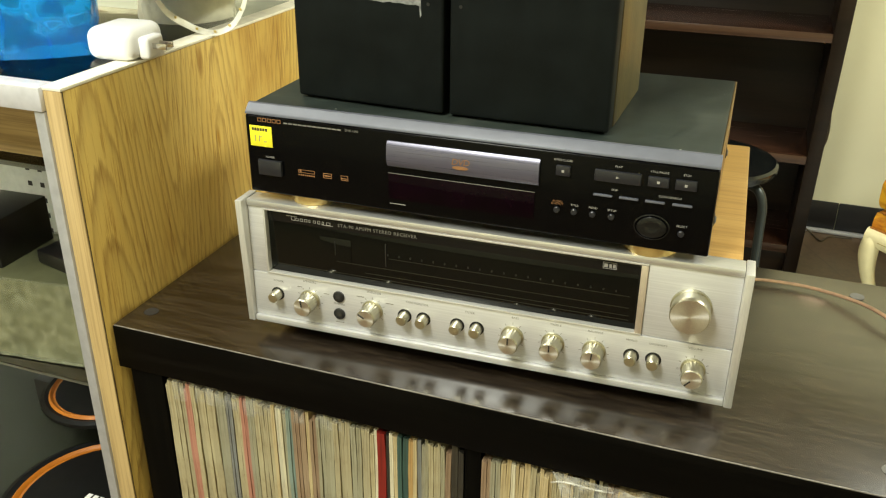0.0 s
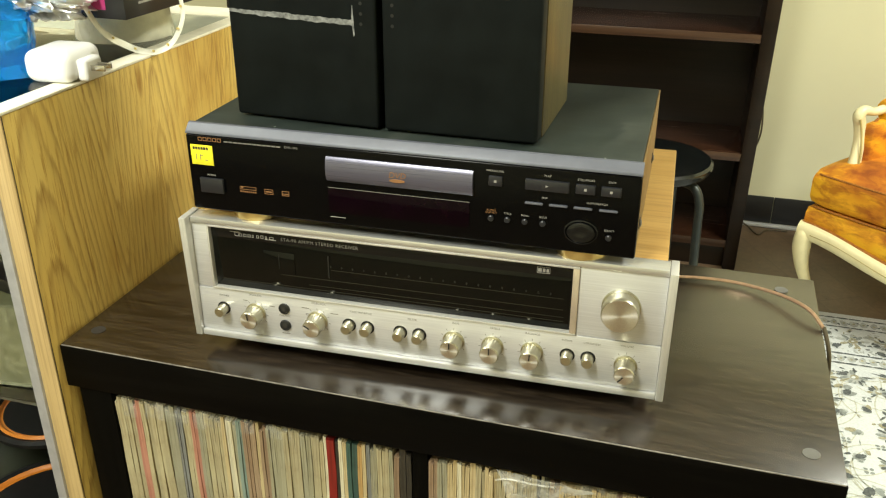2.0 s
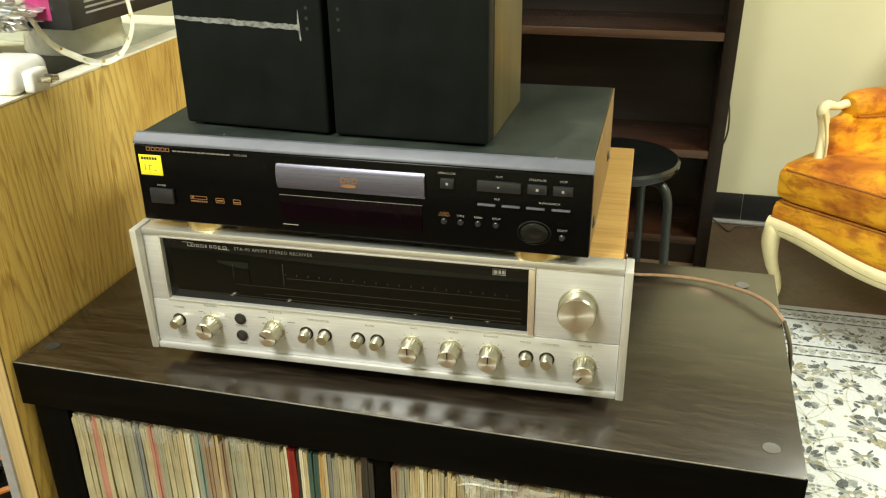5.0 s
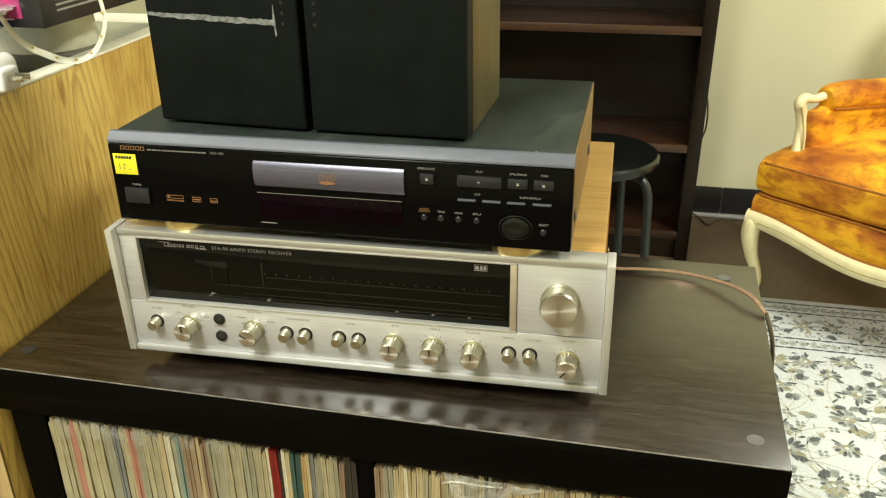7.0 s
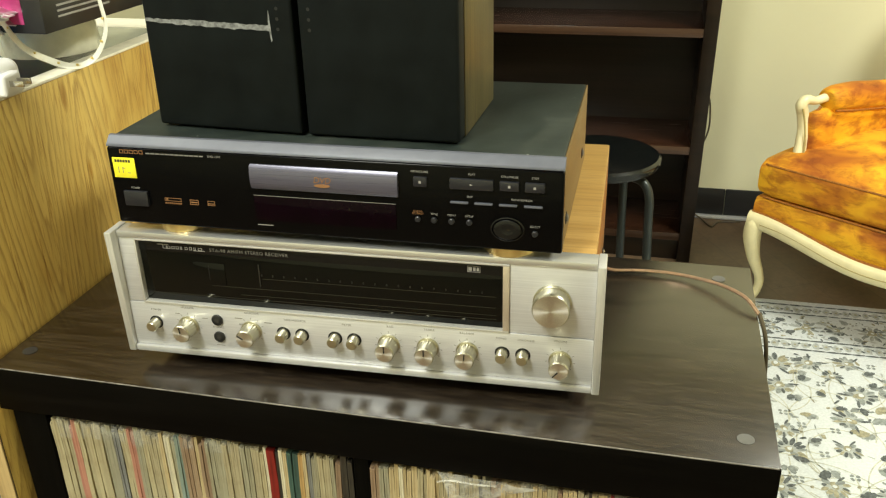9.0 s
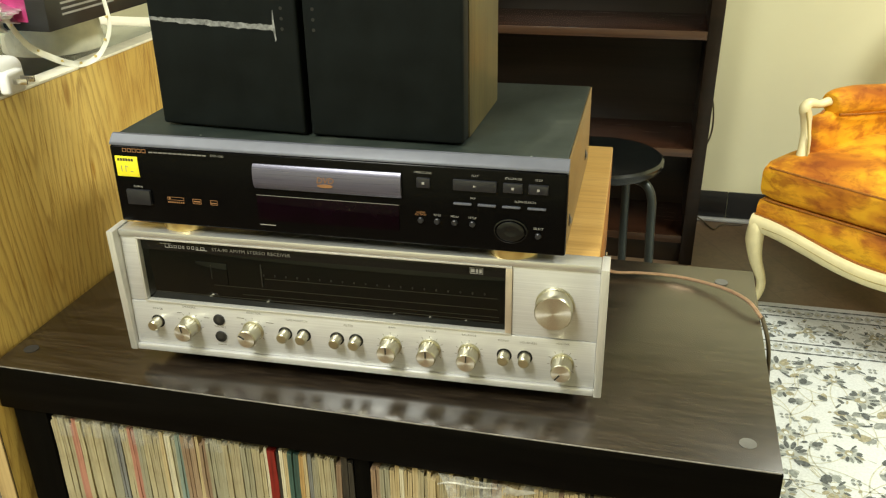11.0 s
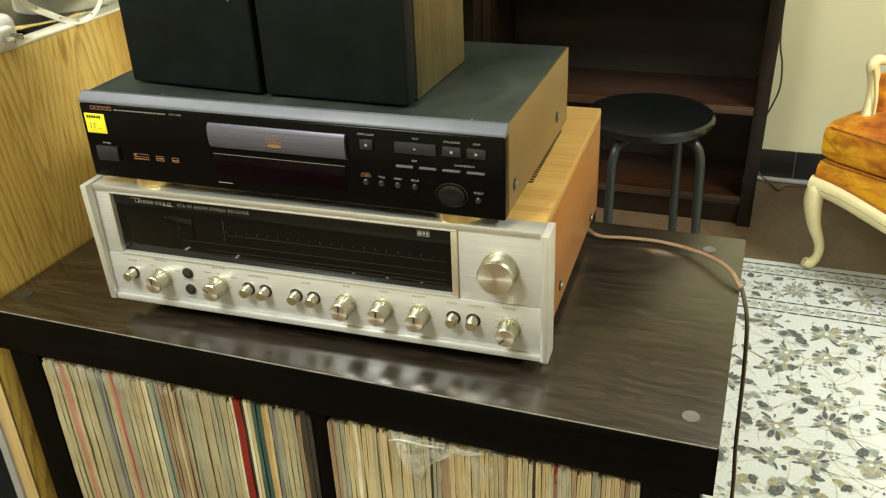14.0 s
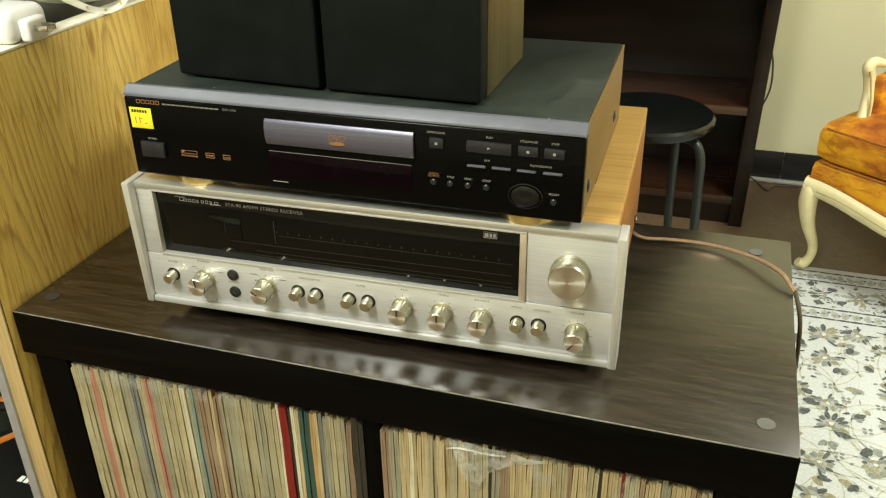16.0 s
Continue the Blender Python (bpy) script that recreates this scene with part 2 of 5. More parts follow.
def painted_lid():
    """Dark painted sheet metal with dusty wiped patches, faint rubbing marks and specks of lint."""
    k = Mat("greenish_black_lid", (0.013, 0.019, 0.0165), 0.42)
    dust = k.noise((1, 1, 1), 8, 6, 0.72, 0.9)
    rub = k.noise((0.25, 1.6, 1), 60, 4, 0.7, 0.8)
    c = k.ramp(dust, [(0.36, (0.009, 0.0135, 0.0115)), (0.52, (0.017, 0.0240, 0.0205)), (0.60, (0.023, 0.030, 0.0255)), (0.70, (0.034, 0.041, 0.034))])
    c = k.mix(0.6, c, k.ramp(rub, [(0.40, (0.66, 0.66, 0.66)), (0.62, (1.0, 1.0, 1.0)), (0.76, (2.4, 2.3, 2.1))]), "MULTIPLY")
    vo = k.n("ShaderNodeTexVoronoi")
    vo.inputs["Scale"].default_value = 42
    k.link(k.co, vo.inputs["Vector"])
    k.base(k.mix(k.ramp(vo.outputs["Distance"], [(0.035, (1, 1, 1)), (0.05, (0, 0, 0))]), c, (0.22, 0.23, 0.20)))
    k.rough(dust, 0.28, 0.60)
    k.bump(k.noise(size=700, detail=2), 0.10, 0.0003)
    return k.m


LID = painted_lid()
TRIM_BLUE = plain("blue_grey_bevel", (0.105, 0.11, 0.135), 0.48, 0.2, 0.1)
BRONZE = brushed("bronze_side_panel", (0.21, 0.14, 0.055), 0.46, 1, 0.5)
GOLD_FOOT = plain("brass_foot", (0.75, 0.58, 0.26), 0.28, 0.9)
SPEAKER_BLACK = plain("matt_black_board", (0.0050, 0.0066, 0.0064), 0.6, 0.0, 0.4, 30, 0.10, 0.3)
SCUFF = plain("pale_scuff", (0.17, 0.175, 0.17), 0.75, 0.0, 0.9, 190)
SIDE_SCUFF = plain("pale_wood_scrape", (0.48, 0.36, 0.20), 0.6, 0.0, 0.5, 200)
YELLOW = plain("yellow_sticker", (0.86, 0.76, 0.03), 0.5)
INK = plain("black_ink", (0.02, 0.02, 0.02), 0.6)
INK_GREY = plain("grey_print", (0.20, 0.19, 0.17), 0.6)
PRINT_GOLD = plain("copper_print", (0.27, 0.13, 0.052), 0.5)
PRINT_PALE = plain("pale_print", (0.30, 0.29, 0.27), 0.5)
PRINT_DIM = plain("dim_dial_print", (0.012, 0.0115, 0.009), 0.5)
AMBER_DIM = plain("dim_amber_line_and_reflection", (0.018, 0.017, 0.011), 0.4)
DULL_CAP = plain("dull_brown_cap", (0.035, 0.032, 0.028), 0.55, 0.0, 0.1, 60, 0.2)
WORN_EDGE = plain("worn_foil_edge", (0.16, 0.145, 0.125), 0.5, 0.0, 0.6, 90)
METAL_STUD = plain("grey_plastic_cap", (0.11, 0.108, 0.10), 0.4)
SCREW = plain("nickel_screw", (0.6, 0.58, 0.55), 0.25, 1.0)
COPPER = plain("copper_wire", (0.56, 0.38, 0.26), 0.3, 0.7, 0.25, 120)
WIRE_DARK = plain("olive_wire_sleeve", (0.07, 0.055, 0.03), 0.4)
WALL = plain("cream_wall_paint", (0.72, 0.69, 0.47), 0.75, 0.0, 0.03, 3, 0.3, 0.08)
CEILING = plain("ceiling_white", (0.78, 0.77, 0.72), 0.9)
BASE_BLACK = plain("black_vinyl_base", (0.012, 0.012, 0.013), 0.35)
BASE_GREY = plain("grey_floor_strip", (0.42, 0.42, 0.42), 0.5)
FLOOR = planks()
STOOL_BLACK = plain("black_vinyl_seat", (0.005, 0.006, 0.006), 0.2, 0.0, 0.1, 40, 0.5)
STOOL_TUBE = plain("dark_grey_tube", (0.030, 0.037, 0.036), 0.34, 0.3)
VELVET = velvet()
CREAM = plain("cream_painted_wood", (0.78, 0.70, 0.42), 0.35, 0.0, 0.12, 18)
SEAM = plain("rust_gold_braid", (0.30, 0.105, 0.008), 0.7, 0.0, 0.5, 220)
GOLD_LINE = plain("antique_gold_line", (0.40, 0.32, 0.12), 0.5)
RUG = plain("ivory_rug_pile", (0.60, 0.63, 0.635), 0.95, 0.0, 0.14, 160, 0.2, 0.5)
RUG_SLATE = plain("slate_rug_yarn", (0.105, 0.115, 0.115), 0.95, 0.0, 0.6, 120, 0.2, 0.5)
RUG_OLIVE = plain("olive_rug_yarn", (0.31, 0.29, 0.20), 0.95, 0.0, 0.45, 120, 0.2, 0.5)
RUG_TENDRIL = plain("pale_olive_rug_yarn", (0.49, 0.49, 0.41), 0.95, 0.0, 0.3, 120, 0.2, 0.5)
RUG_MIST = plain("grey_green_rug_yarn", (0.24, 0.26, 0.25), 0.95, 0.0, 0.4, 110, 0.2, 0.5)
RUG_PALE = plain("pale_grey_rug_yarn", (0.38, 0.40, 0.38), 0.95, 0.0, 0.25, 90, 0.2, 0.5)
COUNTER_BASE = plain("dark_olive_counter_base", (0.012, 0.015, 0.008), 0.4, 0.0, 0.3, 8)
PALE_METAL = plain("pale_grey_metal", (0.56, 0.56, 0.60), 0.4, 0.2)
WHITE_PLASTIC = plain("white_plastic", (0.85, 0.85, 0.85), 0.3, 0.0, 0.03)
def sleeve(name, a, b):
    """Worn cardboard edges: object-to-object tint, thin layered lines, rubbed spots."""
    a, b = tuple(x * 0.80 for x in a), tuple(x * 0.80 for x in b)
    k = Mat(name, a, 0.6)
    tint = k.ramp(k.random(), [(0.0, a), (0.35, tuple((x + y) / 2 for x, y in zip(a, b))), (0.7, b), (1.0, tuple(x * 0.82 for x in a))])
    lines = k.noise((1, 0.3, 0.010), 480, 4, 0.65)
    spot = k.noise((1, 1, 0.30), 120, 6, 0.75)
    stain = k.noise((1, 1, 0.45), 34, 4, 0.6)
    tint = k.mix(0.8, tint, k.ramp(stain, [(0.34, (0.62, 0.55, 0.42)), (0.50, (0.95, 0.93, 0.86)), (0.66, (1.08, 1.10, 1.06))]), "MULTIPLY")
    c = k.mix(0.9, tint, k.ramp(lines, [(0.34, (0.52, 0.45, 0.33)), (0.46, (0.92, 0.90, 0.85)), (0.66, (1.06, 1.06, 1.03))]), "MULTIPLY")
    k.base(k.mix(0.65, c, k.ramp(spot, [(0.30, (0.52, 0.45, 0.34)), (0.44, (0.98, 0.96, 0.92)), (0.70, (1.12, 1.12, 1.1))]), "MULTIPLY"))
    k.rough(spot, 0.30, 0.7)
    k.bump(lines, 0.3, 0.0005)
    return k.m


def film_sheet(name="clear_plastic_film", tint=(0.82, 0.82, 0.74), lo=0.03, hi=0.26):
    """Thin cloudy plastic: mostly see-through, with a milky sheen in the creases."""
    k = Mat(name, tint, 0.22)
    f = k.noise(size=70, detail=4)
    r = k.n("ShaderNodeMapRange")
    r.inputs["From Min"].default_value, r.inputs["From Max"].default_value = 0.35, 0.7
    r.inputs["To Min"].default_value, r.inputs["To Max"].default_value = lo, hi
    k.link(f, r.inputs["Value"])
    k.link(r.outputs[0], k.p.inputs["Alpha"])
    return k.m


SLEEVES = {
    "cream": sleeve("cream_sleeve_edge", (0.53, 0.475, 0.325), (0.43, 0.39, 0.275)),
    "white": sleeve("white_sleeve_edge", (0.78, 0.75, 0.62), (0.70, 0.66, 0.52)),
    "grey": sleeve("grey_green_sleeve_edge", (0.43, 0.415, 0.31), (0.34, 0.335, 0.27)),
    "tan": sleeve("tan_sleeve_edge", (0.54, 0.44, 0.26), (0.60, 0.50, 0.32)),
    "pink": sleeve("faded_red_sleeve_edge", (0.55, 0.27, 0.21), (0.47, 0.21, 0.17)),
    "red": sleeve("deep_red_sleeve_edge", (0.27, 0.016, 0.010), (0.20, 0.010, 0.008)),
    "teal": sleeve("teal_sleeve_edge", (0.26, 0.34, 0.33), (0.20, 0.29, 0.29)),
    "deep": sleeve("deep_teal_sleeve_edge", (0.05, 0.115, 0.11), (0.07, 0.13, 0.12)),
    "blue": sleeve("slate_blue_sleeve_edge", (0.27, 0.28, 0.30), (0.22, 0.235, 0.26)),
    "brown": sleeve("brown_sleeve_edge", (0.30, 0.205, 0.145), (0.38, 0.28, 0.20)),
    "orange": sleeve("orange_sleeve_edge", (0.52, 0.33, 0.13), (0.50, 0.36, 0.19)),
    "black": sleeve("black_sleeve_edge", (0.025, 0.024, 0.022), (0.04, 0.036, 0.03)),
}
FILM = film_sheet()
WHITE_FILM = film_sheet("milky_plastic_film", (0.86, 0.86, 0.80), 0.06, 0.52)
WRAP_FILM = film_sheet("greenish_plastic_wrap", (0.52, 0.54, 0.36), 0.10, 0.40)
FOIL = plain("crumpled_foil", (0.75, 0.75, 0.75), 0.3, 1.0)
ROLL = plain("cream_tape_roll", (0.62, 0.60, 0.46), 0.28)
BOX_BLACK = plain("black_carton", (0.015, 0.014, 0.014), 0.35)
PRINT_BLUE = plain("blue_print", (0.03, 0.09, 0.42), 0.35)
MAGENTA = plain("magenta_print", (0.42, 0.04, 0.16), 0.35, 0.0, 0.5, 30)
STRIP = plain("white_flex_strip", (0.80, 0.78, 0.66), 0.4)
STRIP_GOLD = plain("gold_flex_edge", (0.65, 0.50, 0.15), 0.4)
LEDGE = plain("glossy_grey_green_ledge", (0.46, 0.47, 0.37), 0.12, 0.0, 0.08, 30)
PEGBOARD = plain("grey_perforated_steel", (0.60, 0.62, 0.57), 0.42, 0.1)
CARTON = wood("brown_wood_carton", (0.38, 0.26, 0.115), (0.47, 0.33, 0.15), (0.53, 0.38, 0.19), 0, 20, 0.08, 0.5, 0.4)
WRAPPED = plain("wrapped_olive_carton", (0.15, 0.155, 0.085), 0.25, 0.0, 0.3, 12, 0.5, 0.3)
ORANGE_RING = plain("orange_cone_ring", (0.42, 0.135, 0.010), 0.45)
CONE = plain("black_speaker_cone", (0.005, 0.005, 0.005), 0.55, 0.0, 0.2, 60, 0.2)
CLEAR = glass("clear_glass", (0.95, 0.98, 0.97))
BLUE_LIQUID = glass("blue_liquid", (0.01, 0.34, 0.97), 0.02, 1.34, 0.78)

# ---------------------------------------------------------------- mesh helpers
def box(x0, x1, y0, y1, z0, z1, bev=0.0, seg=2, bm=None):
    b = bmesh.new()
    bmesh.ops.create_cube(b, size=1.0)
    for v in b.verts:
        v.co = Vector(((x0 + x1) / 2 + v.co.x * (x1 - x0), (y0 + y1) / 2 + v.co.y * (y1 - y0), (z0 + z1) / 2 + v.co.z * (z1 - z0)))
    if bev:
        bmesh.ops.bevel(b, geom=b.edges[:], offset=bev, segments=seg, profile=0.5, affect="EDGES")
    return b if bm is None else merge(bm, b)


def merge(bm, other):
    tmp = bpy.data.meshes.new("tmp")
    other.to_mesh(tmp)
    other.free()
    bm.from_mesh(tmp)
    bpy.data.meshes.remove(tmp)
    return bm


def turned(profile, n=32, flutes=0, depth=0.0):
    """A solid turned about the y axis, profile rows (radius, y); with flutes the wide rows are grooved."""
    b = bmesh.new()
    rings = []
    for r, y, *fl in profile:
        ring = []
        for i in range(n):
            a = 2 * math.pi * i / n
            rr = r - (depth if fl and fl[0] and i % 2 else 0)
            ring.append(b.verts.new((rr * math.cos(a), y, rr * math.sin(a))))
        rings.append(ring)
    for p, q in zip(rings, rings[1:]):
        for i in range(n):
            b.faces.new((p[i], p[(i + 1) % n], q[(i + 1) % n], q[i]))
    b.faces.new(rings[0])
    b.faces.new(rings[-1])
    bmesh.ops.recalc_face_normals(b, faces=b.faces[:])
    return b


def moved(bm, m):
    bmesh.ops.transform(bm, matrix=m, verts=bm.verts[:])
    return bm


def upright(bm):
    """Turn a solid made about y so that its axis is z."""
    return moved(bm, Matrix.Rotation(radians(90), 4, "X"))


def tube(points, radii, n=10, flat=1.0):
    """A tube swept through points, smoothed, with one radius or a list of radii."""
    pts = [Vector(p) for p in points]
    if isinstance(radii, (int, float)):
        radii = [radii] * len(pts)
    fine, fr = [], []
    for i in range(len(pts) - 1):
        p0, p1, p2, p3 = pts[max(0, i - 1)], pts[i], pts[i + 1], pts[min(len(pts) - 1, i + 2)]
        for s in range(6):
            t = s / 6
            fine.append(0.5 * ((2 * p1) + (p2 - p0) * t + (2 * p0 - 5 * p1 + 4 * p2 - p3) * t * t + (3 * p1 - p0 - 3 * p2 + p3) * t ** 3))
            fr.append(radii[i] * (1 - t) + radii[i + 1] * t)
    fine.append(pts[-1])
    fr.append(radii[-1])
    b = bmesh.new()
    rings = []
    up = Vector((0, 0, 1))
    side = None
    for i, p in enumerate(fine):
        d = (fine[min(i + 1, len(fine) - 1)] - fine[max(i - 1, 0)]).normalized()
        if side is None:
            side = d.cross(up if abs(d.z) < 0.9 else Vector((1, 0, 0))).normalized()
        side = (side - d * side.dot(d)).normalized()
        other = d.cross(side)
        rings.append([b.verts.new(p + fr[i] * (side * math.cos(2 * math.pi * j / n) + flat * other * math.sin(2 * math.pi * j / n))) for j in range(n)])
    for p, q in zip(rings, rings[1:]):
        for j in range(n):
            b.faces.new((p[j], p[(j + 1) % n], q[(j + 1) % n], q[j]))
    b.faces.new(rings[0])
    b.faces.new(rings[-1])
    bmesh.ops.recalc_face_normals(b, faces=b.faces[:])
    return b


def mesh_of(bm, name, material, smooth=True):
    me = bpy.data.meshes.new(name)
    bm.to_mesh(me)
    bm.free()
    me.materials.append(material)
    if smooth:
        me.polygons.foreach_set("use_smooth", [True] * len(me.polygons))
        me.set_sharp_from_angle(angle=radians(35))
    return me


def part(name, bm, material, parent, label="", at=None):
    ob = new(name, mesh_of(bm, name, material))
    ob.parent = parent
    if at is not None:
        ob.matrix_basis = at
    if label:
        ob["label"] = label
    return ob


def thing(name, m, label, category, group="", kind=""):
    ob = new(name)
    ob.empty_display_size = 0.05
    ob.matrix_basis = m
    return tagged(ob, label, category, group, kind)


def solid(name, bm, material, label="", category="", group="", kind="", m=None):
    ob = new(name, mesh_of(bm, name, material))
    if m is not None:
        ob.matrix_basis = m
    return tagged(ob, label, category, group, kind)


def lettering(text, size, material, parent, x, y, z, align="CENTER", name="lettering", spacing=1.0, shear=0.0):
    """Flat printed letters on a front face that looks along -y."""
    cu = bpy.data.curves.new("letters", "FONT")
    cu.body, cu.size, cu.align_x, cu.extrude, cu.space_character, cu.shear = text, size, align, 0.00008, spacing, shear
    cu.resolution_u = 2
    tmp = bpy.data.objects.new("letters", cu)
    me = bpy.data.meshes.new_from_object(tmp)
    bpy.data.objects.remove(tmp)
    me.materials.append(material)
    ob = new(name, me)
    ob.parent = parent
    ob.matrix_basis = pose(x, y, z, 90, 0, 0)
    return ob


def flat_marks(rects, y, material, parent, name="printed_marks"):
    b = bmesh.new()
    for x0, x1, z0, z1 in rects:
        box(x0, x1, y - 0.0002, y, z0, z1, 0, bm=b)
    return part(name, b, material, parent)

# ---------------------------------------------------------------- setting
solid("floor", box(-3.2, 3.4, -3.2, 2.62, -0.12, 0.0), FLOOR, "dark brown wood plank floor", "floor", kind="structure")
solid("wall_back", box(-3.2, 3.4, 2.46, 2.62, 0.0, 2.7), WALL, "cream painted wall", "wall", kind="structure")
solid("wall_front", box(-3.2, 3.4, -3.2, -3.04, 0.0, 2.7), WALL, "cream painted wall", "wall", kind="structure")
solid("wall_left", box(-3.2, -3.04, -3.04, 2.46, 0.0, 2.7), WALL, "cream painted wall", "wall", kind="structure")
solid("wall_right", box(3.24, 3.4, -3.04, 2.46, 0.0, 2.7), WALL, "cream painted wall", "wall", kind="structure")
solid("ceiling", box(-3.2, 3.4, -3.2, 2.62, 2.7, 2.82), CEILING, "white ceiling", "ceiling", kind="structure")
bb = thing("baseboard", pose(0, 0, 0), "black vinyl baseboard with a grey floor strip", "baseboard", kind="structure")
for x0, x1 in ((-3.0, -0.2), (-0.198, 0.92), (0.922, 2.1), (2.102, 3.2)):
    part("base_strip", box(x0, x1, 2.452, 2.4595, 0.014, 0.112, 0.002), BASE_BLACK, bb)
part("floor_strip", box(-3.0, 3.2, 2.435, 2.4595, 0.001, 0.012, 0.003), BASE_GREY, bb, "pale grey strip")

for lx, ly, watts in LAMPS:
    cl = thing("ceiling_light", pose(lx, ly, 2.66), "recessed ceiling light panel in a white frame", "ceiling light", "ceiling lights")
    fr = bmesh.new()
    for x0, x1, y0, y1 in ((-0.31, 0.31, -0.61, -0.58), (-0.31, 0.31, 0.58, 0.61), (-0.31, -0.28, -0.58, 0.58), (0.28, 0.31, -0.58, 0.58)):
        box(x0, x1, y0, y1, 0.0, 0.04, 0.002, bm=fr)
    part("frame", fr, CEILING, cl)
    part("diffuser", box(-0.28, 0.28, -0.58, 0.58, 0.012, 0.03, 0), CEILING, cl)

# ---------------------------------------------------------------- cube shelf with the records
shelf = thing("cube_shelf", pose(0, 0, 0), "black-brown cube shelf with records in its cells", "shelf unit")
H = 0.7935
part("top_panel", box(0, 0.787, -0.0019, 0.39, H - 0.0515, H, 0.0008), SHELF_TOP, shelf, "black-brown top with fine wood grain")
part("front_edge", box(0, 0.787, -0.0035, -0.0021, H - 0.0515, H - 0.0006, 0.0004), SHELF_FRONT_SHADED, shelf, "black-brown front edge band, its shade painted in")
part("side_panel", box(0.0105, 0.0505, 0.001, 0.389, 0.05, H - 0.0517, 0.001), SHELF_SIDE_SHADED, shelf)
part("side_panel", box(0.727, 0.7765, 0.001, 0.389, 0.05, H - 0.0517, 0.001), SHELF_SIDE_SHADED, shelf)
part("divider", box(0.3955, 0.4115, 0.004, 0.386, 0.0505, H - 0.0517, 0.001), SHELF_SIDE_SHADED, shelf)
part("middle_shelf", box(0.0507, 0.3953, 0.004, 0.386, 0.391, 0.407, 0.001), SHELF_SIDE_SHADED, shelf)
part("middle_shelf", box(0.4117, 0.7268, 0.004, 0.386, 0.391, 0.407, 0.001), SHELF_SIDE_SHADED, shelf)
part("bottom_panel", box(0, 0.787, 0, 0.39, 0.0, 0.0498, 0.001), SHELF_SIDE_SHADED, shelf)
for sx, sy in ((0.760, 0.034), (0.021, 0.035), (0.748, 0.352), (0.024, 0.352)):
    part("cover_cap", upright(turned([(0.0078, -0.0005), (0.0078, 0.0), (0.0074, 0.0006), (0.004, 0.0009)], 20)), METAL_STUD if sx > 0.4 else DULL_CAP, shelf, "round grey cover cap" if sx > 0.4 else "dull brown cover cap", pose(sx, sy, H, 180, 0, 0))
part("worn_edge", tube([(0.002, -0.0025, H - 0.0002), (0.26, -0.0025, H - 0.0002), (0.52, -0.0025, H - 0.0002), (0.785, -0.0025, H - 0.0002)], 0.00075, 8), WORN_EDGE, shelf, "worn pale line along the front edge")

# ---------------------------------------------------------------- stereo receiver
rec = thing("stereo_receiver", pose(0.147, 0.037, 0.7935, 0, 0, 1.9) @ Matrix.Diagonal((0.991, 1, 1, 1)), "silver-faced vintage stereo receiver in a walnut cabinet", "receiver")
Z = 0.0185
part("cabinet_top", box(0.010, 0.475, 0.018, 0.335, Z + 0.121, Z + 0.1325, 0.0015), WALNUT, rec, "walnut veneer top")
part("cabinet_side", box(0.4635, 0.475, 0.0182, 0.335, Z + 0.002, Z + 0.1208, 0.001), WALNUT_SHADED, rec, "walnut veneer side, coloured darker as the shaded face")
part("cabinet_side", box(0.010, 0.0215, 0.0182, 0.335, Z + 0.002, Z + 0.1208, 0.001), WALNUT_SHADED, rec, "walnut veneer side, coloured darker as the shaded face")
part("chassis", box(0.022, 0.463, 0.02, 0.330, Z + 0.003, Z + 0.1205, 0.001), BLACK_RUBBER, rec)
slots = bmesh.new()
for i in range(24):
    box(0.29, 0.4445, 0.105 + i * 0.0062, 0.1085 + i * 0.0062, Z + 0.1324, Z + 0.1329, 0, bm=slots)
part("vent_slots", slots, BLACK_RUBBER, rec, "black ventilation slots")
# face panels
part("lower_face", box(0.0075, 0.4775, 0.0, 0.018, Z + 0.0072, Z + 0.0562, 0.0006), ALU, rec, "brushed aluminium control panel")
part("upper_face", box(0.3990, 0.4775, 0.0008, 0.018, Z + 0.0568, Z + 0.1275, 0.0006), ALU, rec, "brushed aluminium face")
part("upper_face", box(0.0075, 0.0245, 0.0008, 0.018, Z + 0.0568, Z + 0.1275, 0.0006), ALU, rec)
part("top_rail", box(0.0075, 0.4775, -0.001, 0.020, Z + 0.1278, Z + 0.1345, 0.001), ALU_TOP, rec, "polished aluminium top rail")
part("bottom_rail", box(0.0075, 0.4775, -0.003, 0.018, Z, Z + 0.0068, 0.001), ALU, rec)
for x0, x1 in ((0.0, 0.0073), (0.4777, 0.485)):
    cap = bmesh.new()
    rows = [(-0.0045, 0.0), (-0.010, 0.1355), (0.020, 0.1355), (0.020, 0.0)]
    a = [cap.verts.new((x0, y, Z + z)) for y, z in rows]
    b = [cap.verts.new((x1, y, Z + z)) for y, z in rows]
    cap.faces.new(a)
    cap.faces.new(b)
    for i in range(4):
        cap.faces.new((a[i], a[(i + 1) % 4], b[(i + 1) % 4], b[i]))
    bmesh.ops.recalc_face_normals(cap, faces=cap.faces[:])
    bmesh.ops.bevel(cap, geom=cap.edges[:], offset=0.0009, segments=2, profile=0.5, affect="EDGES")
    part("end_cap", cap, ALU_CAP, rec, "satin aluminium end cap")
